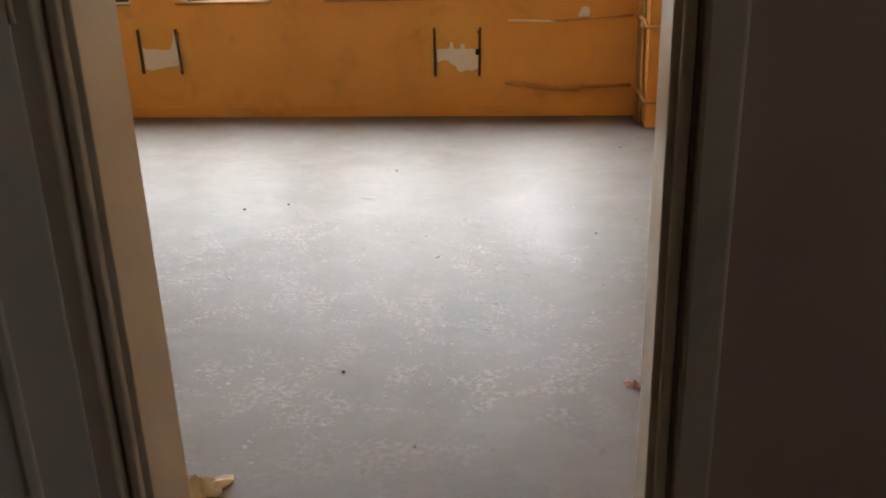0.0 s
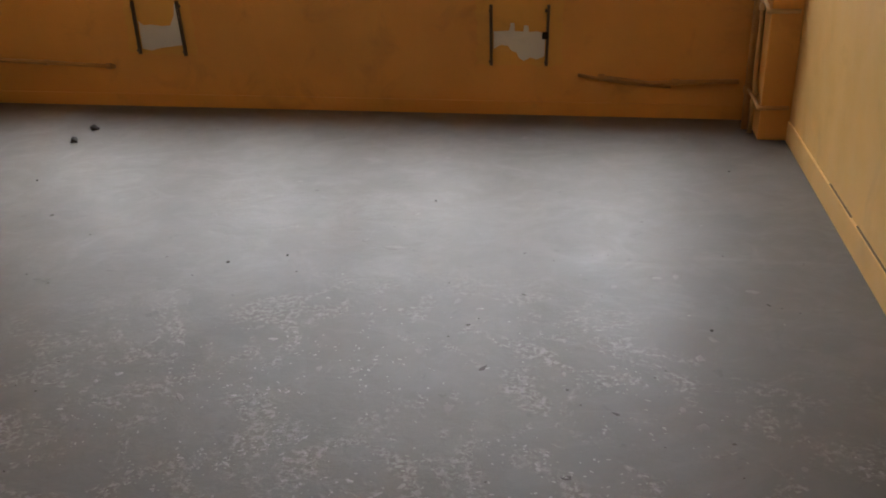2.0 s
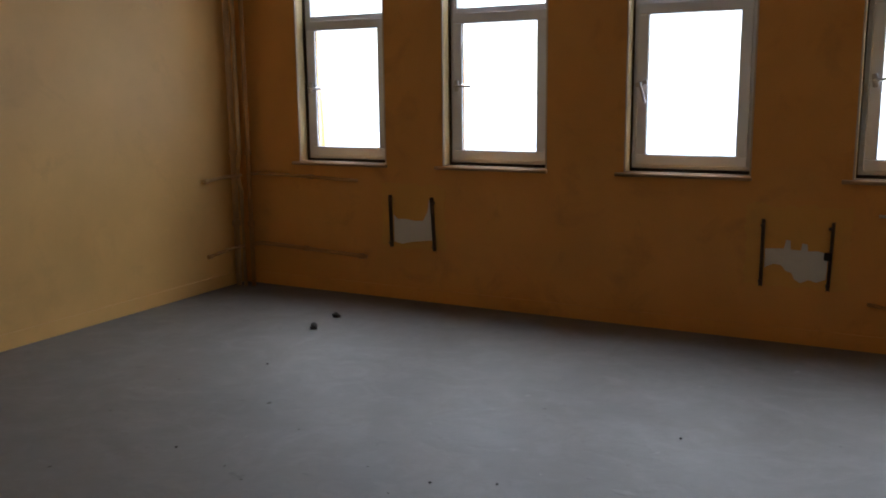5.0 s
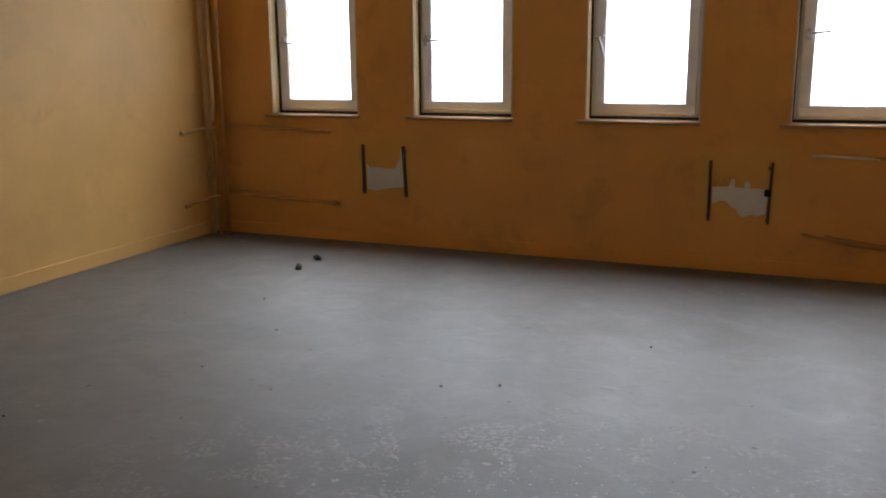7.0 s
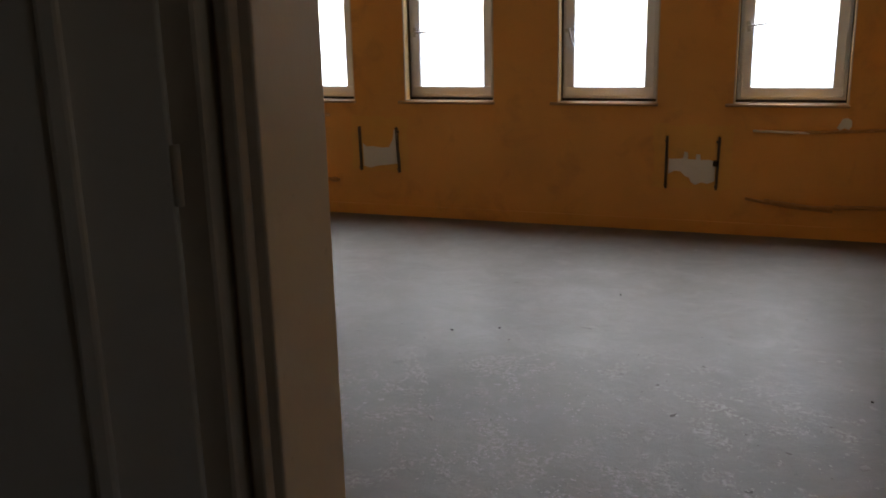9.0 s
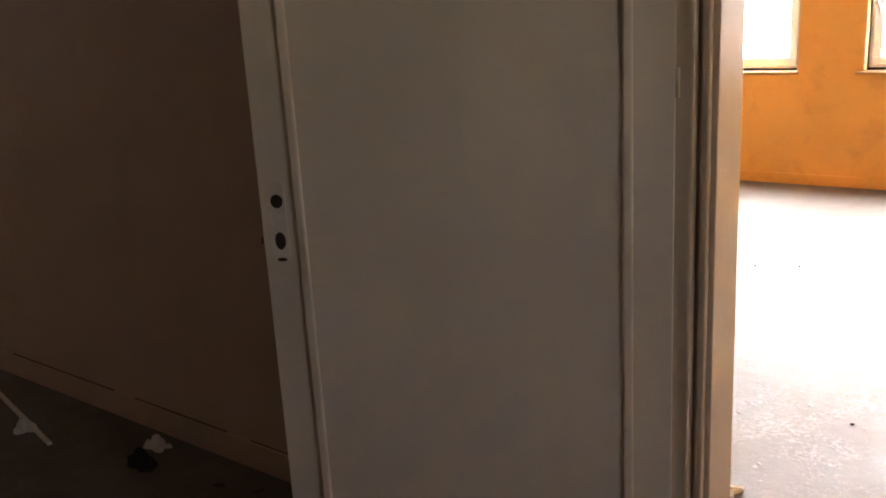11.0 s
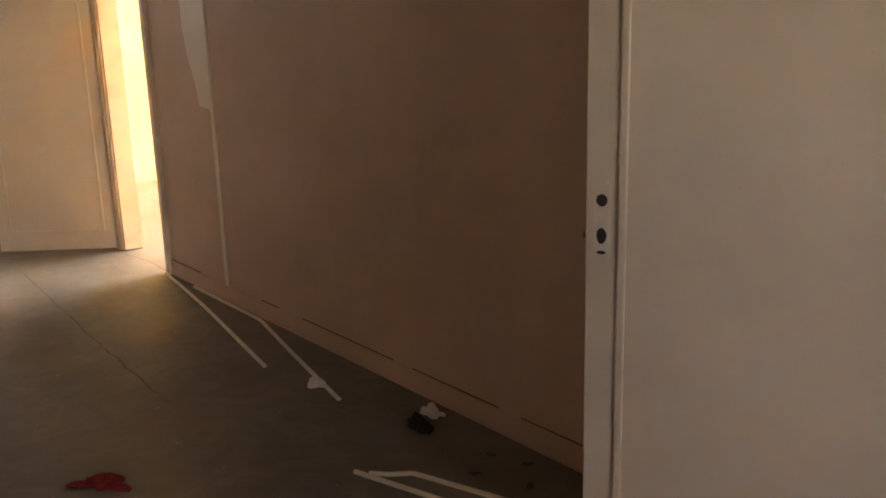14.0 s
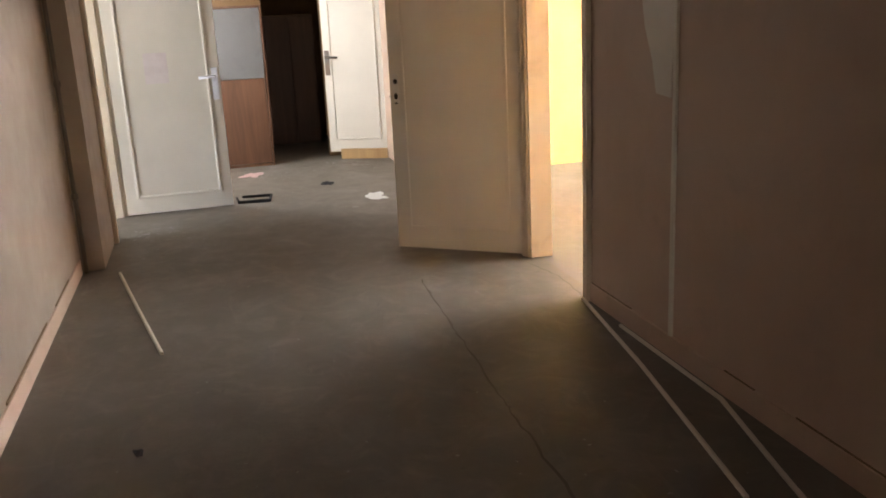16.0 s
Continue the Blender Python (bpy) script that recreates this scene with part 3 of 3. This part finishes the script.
leaf_4 = door_leaf("door_4", "white panelled door standing open at the corridor end", (-11.80, -5.50), (-12.08, -6.10), "end", low=0.07, fitting="lever", stile=0.07, plate_paint=STEEL)
notice = part("paper_notice", boxes((0.40, 0.58, 0.001, 0.003, 1.06, 1.30)), NOTICE)
notice.matrix_world = leaf_3.matrix_world.copy()
tagged(notice, "faded sheet of paper stuck on the white door", "paper")

# ---- radiator brackets and plaster patches on the window wall ----


def bracket(x, z0, z1, lean, knob=0.0):
    base = thing("radiator_bracket", "dark steel radiator bracket still fixed to the wall", "bracket", Matrix.Translation((x, 0, 0)), "radiator brackets")
    m = Matrix.Rotation(radians(lean), 4, "Y")
    rail = boxes((-0.008, -0.005, -0.022, 0.0, z0, z1), (0.005, 0.008, -0.022, 0.0, z0, z1), (-0.008, 0.008, -0.004, 0.0, z0, z1), bevel=0.001)
    bmesh.ops.transform(rail, verts=rail.verts, matrix=Matrix.Translation((0, 0, z0)) @ m @ Matrix.Translation((0, 0, -z0)))
    part("rail", rail, STEEL, base)
    for z in (z0 + 0.02, z1 - 0.04):
        part("hook", boxes((-0.011, 0.011, -0.034, -0.018, z, z + 0.016), bevel=0.003), STEEL, base)
    if knob:
        part("bolt", boxes((-0.026, 0.010, -0.040, -0.010, knob, knob + 0.04), bevel=0.006), DARK, base, "black clamp bolt")


for x, z0, z1, lean, knob in ((-1.699, 0.305, 0.668, 0, 0.0), (-1.363, 0.305, 0.668, 1.5, 0.47), (-4.026, 0.350, 0.692, -1, 0.0), (-3.705, 0.342, 0.690, -3, 0.0)):
    bracket(x, z0, z1, lean, knob)


def patch(name, outline, depth, material, label, category):
    """A thin irregular skin on the window wall; outline in x and z."""
    bm = bmesh.new()
    f = bm.faces.new([bm.verts.new((x, 0, z)) for x, z in outline])
    got = bmesh.ops.extrude_face_region(bm, geom=[f])
    bmesh.ops.translate(bm, vec=(0, -depth, 0), verts=[v for v in got["geom"] if isinstance(v, bmesh.types.BMVert)])
    ob = part(name, bm, material)
    tagged(ob, label, category, kind="structure")
    return ob


def ragged(x0, x1, z0, z1, amount, seed, n=14):
    """An outline of a rectangle with uneven edges."""
    rng = random.Random(seed)
    pts = [(x0 + (x1 - x0) * k / n, z0) for k in range(n)] + [(x1, z0 + (z1 - z0) * k / n) for k in range(n)]
    pts += [(x1 - (x1 - x0) * k / n, z1) for k in range(n)] + [(x0, z1 - (z1 - z0) * k / n) for k in range(n)]
    return [(x + rng.uniform(-amount, amount), z + rng.uniform(-amount, amount)) for x, z in pts]


patch("paint_patch", ragged(-1.79, -1.27, 0.31, 0.745, 0.012, 3), 0.002, FRESH, "brighter unfaded paint where a radiator hung", "paint patch")
patch("paint_patch", ragged(-4.10, -3.63, 0.35, 0.765, 0.012, 5), 0.002, FRESH, "brighter unfaded paint where a radiator hung", "paint patch")
patch("plaster_patch", [(-1.685, 0.405), (-1.64, 0.43), (-1.60, 0.425), (-1.575, 0.395), (-1.545, 0.385), (-1.53, 0.352), (-1.50, 0.335), (-1.46, 0.355), (-1.42, 0.345), (-1.375, 0.365), (-1.372, 0.50), (-1.42, 0.512), (-1.47, 0.508), (-1.475, 0.545), (-1.50, 0.548), (-1.505, 0.51), (-1.555, 0.512), (-1.56, 0.56), (-1.58, 0.562), (-1.59, 0.515), (-1.685, 0.51)], 0.005, PLASTER, "ragged white filler patch between brackets", "plaster patch")
patch("plaster_patch", [(-4.01, 0.385), (-3.95, 0.372), (-3.88, 0.39), (-3.80, 0.40), (-3.725, 0.41), (-3.72, 0.66), (-3.745, 0.67), (-3.755, 0.60), (-3.79, 0.535), (-3.85, 0.53), (-3.93, 0.54), (-3.98, 0.535), (-4.01, 0.56)], 0.005, PLASTER, "ragged white filler patch between brackets", "plaster patch")
patch("plaster_patch", [(-0.635, 0.742), (-0.615, 0.728), (-0.59, 0.742), (-0.565, 0.732), (-0.548, 0.752), (-0.55, 0.79), (-0.575, 0.806), (-0.605, 0.80), (-0.618, 0.772)], 0.012, PLASTER, "small lump of white filler on the wall", "plaster patch")

# ---- heating pipes ----


def pipe(points, radius, material, label, collars=()):
    base = thing("heating_pipe", label, "pipe", group="heating pipes")
    part("run", tube(bmesh.new(), points, radius), material, base, "", True)
    for c, axis in collars:
        bm = bmesh.new()
        e = Vector(((1, 0, 0), (0, 1, 0), (0, 0, 1))[axis]) * 0.018
        tube(bm, [Vector(c) - e, Vector(c) + e], radius * 1.5, 8)
        part("collar", bm, material, base)
    return base


RISER = "ochre painted heating riser standing in the corner"
BRANCH = "painted heating branch pipe along the wall"
pipe([(-0.203, -0.20, 0.0), (-0.203, -0.20, CEILING)], 0.019, PIPE_PAINT, RISER, [((-0.203, -0.20, 0.74), 2), ((-0.203, -0.20, 0.23), 2)])
pipe([(-0.182, -0.28, 0.0), (-0.182, -0.28, 0.17), (-0.182, -0.33, 0.24), (-0.182, -0.28, 0.32), (-0.182, -0.28, CEILING)], 0.015, PIPE_PALE, RISER, [((-0.182, -0.28, 0.70), 2)])
pipe([(-0.203, -0.22, 0.745), (-0.19, -0.41, 0.735), (-0.18, -0.455, 0.70), (-0.02, -0.455, 0.70)], 0.011, PIPE_PALE, BRANCH)
pipe([(-0.203, -0.22, 0.235), (-0.19, -0.41, 0.215), (-0.18, -0.455, 0.185), (-0.02, -0.455, 0.19)], 0.011, PIPE_PAINT, BRANCH)
pipe([(-0.235, -0.02, 0.74), (-0.50, -0.02, 0.725), (-0.83, -0.02, 0.708)], 0.010, PIPE_PAINT, BRANCH)
pipe([(-0.80, -0.022, 0.708), (-1.145, -0.025, 0.716)], 0.008, STRIP_PVC, "short pale pipe stub on the wall")
pipe([(-0.235, -0.03, 0.235), (-0.595, -0.03, 0.225), (-0.75, -0.03, 0.215), (-0.92, -0.03, 0.235), (-1.05, -0.03, 0.248)], 0.013, PIPE_PAINT, BRANCH, [((-0.595, -0.03, 0.225), 0), ((-1.03, -0.03, 0.246), 0)])
pipe([(-0.62, -0.025, 0.195), (-0.88, -0.025, 0.212), (-1.17, -0.025, 0.258)], 0.009, PIPE_PAINT, BRANCH)
for x, y, r, m in ((-5.245, -0.13, 0.020, PIPE_PALE), (-5.135, -0.10, 0.015, PIPE_PAINT)):
    pipe([(x, y, 0.0), (x, y, CEILING)], r, m, RISER, [((x, y, 0.95), 2), ((x, y, 0.45), 2)])
pipe([(-5.19, -0.125, 0.0), (-5.19, -0.125, 0.68), (-5.175, -0.165, 0.76), (-5.175, -0.165, 0.86), (-5.19, -0.125, 0.95), (-5.19, -0.125, CEILING)], 0.015, PIPE_PALE, RISER)
pipe([(-5.27, -0.40, 0.768), (-5.25, -0.22, 0.785), (-5.15, -0.16, 0.800)], 0.011, PIPE_PALE, "short pale pipe stub beside the risers", [((-5.27, -0.385, 0.769), 1)])
pipe([(-5.15, -0.10, 0.800), (-5.10, -0.025, 0.802), (-4.66, -0.022, 0.791), (-4.28, -0.022, 0.778)], 0.011, PIPE_PAINT, BRANCH, [((-4.66, -0.022, 0.791), 0)])
pipe([(-5.27, -0.40, 0.245), (-5.25, -0.22, 0.272), (-5.15, -0.16, 0.298)], 0.010, PIPE_PAINT, "short pipe stub beside the risers", [((-5.27, -0.385, 0.247), 1)])
pipe([(-5.15, -0.10, 0.300), (-5.10, -0.025, 0.302), (-4.72, -0.022, 0.289), (-4.22, -0.022, 0.268)], 0.013, PIPE_PAINT, BRANCH, [((-4.72, -0.022, 0.289), 0), ((-4.26, -0.022, 0.27), 0)])

# ---- socket on the side wall ----
socket_box = thing("wall_socket", "small brown wall socket box on the side wall", "socket")
part("box", boxes((-0.030, 0.0, -2.335, -2.285, 0.680, 0.745), bevel=0.006), TAN_WOOD, socket_box)
part("cover", boxes((-0.036, -0.030, -2.329, -2.291, 0.687, 0.738), bevel=0.002), BROWN_WOOD, socket_box)

# ---- hall wall details ----
conduit = thing("wall_conduit", "thin cream cable conduit running up the corridor wall", "conduit")
part("run", boxes((-5.632, -5.608, HALL_SIDE - 0.014, HALL_SIDE, 0.10, CEILING - 0.01), bevel=0.003), STRIP_PVC, conduit)
bm = bmesh.new()
f = bm.faces.new([bm.verts.new((x, HALL_SIDE, z)) for x, z in ((-5.94, 2.2), (-5.94, 1.60), (-5.90, 1.42), (-5.83, 1.28), (-5.79, 1.14), (-5.66, 1.13), (-5.645, 1.4), (-5.645, 2.2))])
got = bmesh.ops.extrude_face_region(bm, geom=[f])
bmesh.ops.translate(bm, vec=(0, -0.004, 0), verts=[v for v in got["geom"] if isinstance(v, bmesh.types.BMVert)])
structure("plaster_patch_hall", bm, CREAM, "pale repaired plaster patch beside the conduit", "plaster patch")
pipe([(-8.23, HALL_FAR + 0.03, 0.0), (-8.23, HALL_FAR + 0.03, CEILING)], 0.014, STEEL, "thin dark pipe rising along the corridor wall", [((-8.23, HALL_FAR + 0.03, 0.50), 2), ((-8.23, HALL_FAR + 0.03, 1.2), 2)])


# ---- litter ----
def strip_on_floor(points, width=0.017, height=0.010):
    base = thing("trunking_strip", "loose cream plastic trunking strip lying on the floor", "plastic strip", group="loose strips")
    bm = bmesh.new()
    prev = None
    pts = [Vector((*p, 0)) for p in points]
    for i, p in enumerate(pts):
        way = (pts[min(i + 1, len(pts) - 1)] - pts[max(i - 1, 0)]).normalized()
        side = Vector((-way.y, way.x, 0)) * width / 2
        row = [bm.verts.new(p + side * s + Vector((0, 0, z))) for s, z in ((-1, 0.001), (1, 0.001), (1, height), (0.55, height + 0.004), (-0.55, height + 0.004), (-1, height))]
        if prev:
            for k in range(6):
                bm.faces.new((prev[k], prev[(k + 1) % 6], row[(k + 1) % 6], row[k]))
        else:
            bm.faces.new(row[::-1])
        prev = row
    bm.faces.new(prev)
    part("strip", bm, STRIP_PVC, base)


strip_on_floor([(-6.50, -5.545), (-5.6, -5.675), (-4.50, -5.868)])
strip_on_floor([(-6.05, -5.545), (-5.55, -5.548), (-5.15, -5.552), (-4.6, -5.675), (-3.93, -5.815)])
strip_on_floor([(-3.345, -6.12), (-2.95, -6.00), (-2.50, -5.87)])
strip_on_floor([(-3.30, -6.088), (-3.245, -6.04), (-3.197, -5.972), (-2.9, -5.87), (-2.45, -5.73)])
strip_on_floor([(-8.10, -8.015), (-7.3, -7.86), (-6.52, -7.704)])


rng_scraps = random.Random(11)


def lump(name, label, category, at, size, material, seed, turn=0, group=""):
    if material is RUBBLE:
        bm = crumpled(seed, *size)
    else:
        bm = rag(seed, size[0] * 1.15, size[2] * 1.5, (1.0, max(0.45, size[1] / size[0])))
    ob = part(name, bm, material, None, "", material is RUBBLE)
    ob.matrix_world = Matrix.Translation((at[0], at[1], 0.001)) @ Matrix.Rotation(radians(turn), 4, "Z")
    tagged(ob, label, category, group)
    return ob


lump("red_rag", "crumpled dark red rag on the corridor floor", "rag", (-3.88, -6.83), (0.10, 0.06, 0.025), RED_CLOTH, 2, 35)
lump("black_glove", "crumpled black cloth glove on the corridor floor", "glove", (-3.50, -5.705), (0.095, 0.045, 0.028), BLACK_CLOTH, 4, -15)
lump("white_paper", "crumpled white paper against the skirting", "paper", (-3.56, -5.60), (0.06, 0.035, 0.035), WHITE_FILM, 6, 10)
lump("white_paper", "small scrap of crumpled white film on the floor", "paper", (-4.16, -5.80), (0.05, 0.035, 0.03), WHITE_FILM, 8)
lump("white_sack", "crumpled white sack beside the door frame", "sack", (-1.74, -4.85), (0.075, 0.07, 0.045), WHITE_FILM, 9, 20)
lump("sweet_wrapper", "crumpled pink and white wrapper on the floor", "wrapper", (-0.54, -4.182), (0.030, 0.020, 0.014), PINK_PAPER, 11, -30)
lump("rubble_lump", "dark lump of rubble on the cement floor", "rubble", (-4.05, -0.87), (0.02, 0.032, 0.02), RUBBLE, 12, 20, "rubble lumps")
lump("rubble_lump", "dark lump of rubble on the cement floor", "rubble", (-4.08, -0.60), (0.024, 0.018, 0.016), RUBBLE, 13, 0, "rubble lumps")
lump("pink_paper", "torn pink paper lying at the corridor end", "paper", (-11.39, -7.02), (0.16, 0.1, 0.008), PINK_PAPER, 14)
lump("white_paper", "torn white paper lying on the corridor floor", "paper", (-9.76, -6.04), (0.14, 0.08, 0.006), WHITE_FILM, 15)
lump("dark_scrap", "dark scrap on the corridor floor", "scrap", (-5.50, -7.75), (0.035, 0.015, 0.008), BLACK_CLOTH, 16, 30)
lump("dark_scrap", "dark scrap on the corridor floor", "scrap", (-10.57, -6.35), (0.10, 0.05, 0.012), BLACK_CLOTH, 17, 10)
for x, y, turn, n in ((-3.12, -5.66, 20, 21), (-2.98, -5.62, 70, 22), (-2.86, -5.72, 130, 23), (-3.05, -5.80, 50, 24), (-3.02, -6.32, 10, 25), (-4.4, -7.1, 40, 26)):
    lump("dark_scrap", "small dark scrap on the corridor floor", "scrap", (x, y), (0.022, 0.008, 0.006), SCRAP, n, turn, "floor scraps")
for n in range(9):
    x, y = rng_scraps.uniform(-4.2, -0.3), rng_scraps.uniform(-4.3, -0.9)
    lump("rubble_crumb", "small dark crumb of rubble on the cement floor", "rubble", (x, y), (0.006, 0.005, 0.004), RUBBLE, 40 + n, 30 * n, "rubble crumbs")
loop = tube(bmesh.new(), [(-10.22, -7.20, 0.012), (-10.0, -7.19, 0.012), (-9.97, -6.93, 0.012), (-10.2, -6.90, 0.012), (-10.24, -7.15, 0.012)], 0.011, 8)
tagged(part("black_cable", loop, BLACK_CLOTH), "bent black frame piece on the corridor floor", "frame piece")

# ---- corridor end ----
cup = thing("tall_cupboard", "tall brown cupboard with grey upper panel", "cupboard", Matrix.Translation((-12.24, -7.25, 0)))
part("body", boxes((0, 0.02, 0, 0.53, 0, 1.66), (0, 0.30, 0, 0.02, 0, 1.66), (0, 0.30, 0.51, 0.53, 0, 1.66), (0, 0.30, 0.02, 0.51, 1.64, 1.66), (0, 0.30, 0.02, 0.51, 0, 0.03), bevel=0.002), BROWN_WOOD, cup)
part("door", boxes((0.28, 0.302, 0.024, 0.506, 0.035, 0.92), bevel=0.003), BROWN_WOOD, cup)
part("upper_panel", boxes((0.28, 0.296, 0.024, 0.506, 0.925, 1.635), bevel=0.003), GREY_PANEL, cup, "grey frosted upper panel")
board = part("loose_board", boxes((0, 0.52, -0.02, 0, 0, 0.11), bevel=0.003), TAN_WOOD)
board.matrix_world = Matrix.Translation((-11.74, -5.53, 0.0)) @ Matrix.Rotation(math.atan2(-0.6, -0.28), 4, "Z")
tagged(board, "tan chipboard strip standing under the white door", "board")

# ---- chips, flakes and dents on the room's floor ----
rng = random.Random(5)


def scattered(name, material, label, category, spots, sizes, flatness, area=(ROOM_LEFT + 0.1, -0.1, -5.2, -0.5)):
    """Small uneven chips lying on the floor, one joined mesh; spots: centre x, y, spread, count."""
    verts, faces = [], []
    for cx, cy, spread, count in spots:
        for _ in range(count):
            x, y = rng.gauss(cx, spread * 1.3), rng.gauss(cy, spread * 0.8)
            if not (area[0] < x < area[1] and area[2] < y < area[3]):
                continue
            r = rng.uniform(*sizes) * (1.7 if rng.random() < 0.08 else 1)
            long, turn, n, k = rng.uniform(1.0, 2.2), rng.uniform(0, 6.3), rng.choice((5, 6, 7, 8)), len(verts)
            ca, sa = math.cos(turn), math.sin(turn)
            rim = []
            for j in range(n):
                q = r * rng.uniform(0.55, 1.25)
                u, v = q * long * math.cos(j * math.tau / n), q * math.sin(j * math.tau / n)
                rim.append((x + u * ca - v * sa, y + u * sa + v * ca))
            h = min(0.006, r * rng.uniform(*flatness))
            verts += [(u, v, 0.0006) for u, v in rim] + [(x + (u - x) * 0.7, y + (v - y) * 0.7, 0.0006 + h * rng.uniform(0.6, 1)) for u, v in rim] + [(x, y, h + 0.0006)]
            for j in range(n):
                faces += [(k + j, k + (j + 1) % n, k + n + (j + 1) % n, k + n + j), (k + n + j, k + n + (j + 1) % n, k + 2 * n)]
    me = bpy.data.meshes.new(name)
    me.from_pydata(verts, [], faces)
    me.materials.append(material)
    tagged(new(name, me), label, category, kind="stuff")


clusters = [(rng.gauss(-1.55, 0.62), rng.gauss(-3.70, 0.40), rng.uniform(0.03, 0.11), 18) for _ in range(70)]
scattered("floor_crumbs", FLAKE, "pale flaked cement crumbs scattered on the floor", "crumbs", clusters + [(-1.5, -3.3, 0.6, 90)], (0.0016, 0.0052), (0.08, 0.2))
scattered("cement_flakes", FLAKE_DULL, "thin pale lifted flakes of the cement surface", "flakes", [(-1.4, -3.0, 0.65, 26), (-1.0, -2.5, 0.5, 14), (-2.6, -2.0, 0.9, 12)], (0.006, 0.015), (0.06, 0.12))
scattered("floor_dents", DENT, "small dark dents and chips in the cement floor", "dents", [(-1.2, -2.6, 0.65, 30), (-2.9, -2.2, 1.0, 26), (-1.4, -3.6, 0.6, 14)], (0.0025, 0.007), (0.05, 0.1))
HALL_AREA = (-12.0, -3.0, -8.0, -5.7)
# The last two spots, by door 3, are pale specks that imitate sunlight patches.
scattered("plaster_and_sunlit_specks", FLAKE, "white plaster crumbs and dust at the corridor end, pale specks for sunlit floor by the third door", "plaster debris", [(-11.6, -6.0, 0.2, 200), (-11.6, -6.7, 0.2, 200), (-10.6, -6.9, 0.4, 50), (-9.1, -7.85, 0.14, 60), (-8.9, -7.6, 0.2, 20)], (0.003, 0.010), (0.08, 0.2), HALL_AREA)
scattered("hall_crumbs", FLAKE, "small pale crumbs on the corridor floor", "crumbs", [(-7.0, -7.0, 0.9, 60), (-4.6, -6.6, 0.6, 40)], (0.002, 0.006), (0.2, 0.5), HALL_AREA)


def floor_joint(name, points, label):
    """A thin uneven crack in the screed, filled with dirt."""
    bm = bmesh.new()
    prev = None
    for (xa, ya), (xb, yb) in zip(points, points[1:]):
        n = max(2, int(math.hypot(xb - xa, yb - ya) / 0.06))
        way = Vector((xb - xa, yb - ya, 0)).normalized()
        side = Vector((-way.y, way.x, 0))
        for k in range(n + 1):
            c = Vector((xa + (xb - xa) * k / n, ya + (yb - ya) * k / n, 0.0012)) + side * rng.uniform(-0.008, 0.008)
            w = rng.uniform(0.002, 0.007)
            row = [bm.verts.new(c - side * w), bm.verts.new(c + side * w)]
            if prev:
                bm.faces.new((prev[0], row[0], row[1], prev[1]))
            prev = row
    structure(name, bm, JOINT, label, "floor joint")


floor_joint("floor_joint_hall", [(-7.20, -6.26), (-6.27, -6.31), (-5.4, -6.35), (-4.4, -6.38)], "dark hairline joint along the corridor screed")
floor_joint("floor_joint_door", [(-7.25, -5.56), (-6.95, -5.50), (-6.56, -5.52)], "dark joint in the screed at the doorway")
floor_joint("floor_joint_end", [(-11.75, -7.2), (-11.65, -6.4), (-11.55, -5.6)], "dark joint at the corridor end")

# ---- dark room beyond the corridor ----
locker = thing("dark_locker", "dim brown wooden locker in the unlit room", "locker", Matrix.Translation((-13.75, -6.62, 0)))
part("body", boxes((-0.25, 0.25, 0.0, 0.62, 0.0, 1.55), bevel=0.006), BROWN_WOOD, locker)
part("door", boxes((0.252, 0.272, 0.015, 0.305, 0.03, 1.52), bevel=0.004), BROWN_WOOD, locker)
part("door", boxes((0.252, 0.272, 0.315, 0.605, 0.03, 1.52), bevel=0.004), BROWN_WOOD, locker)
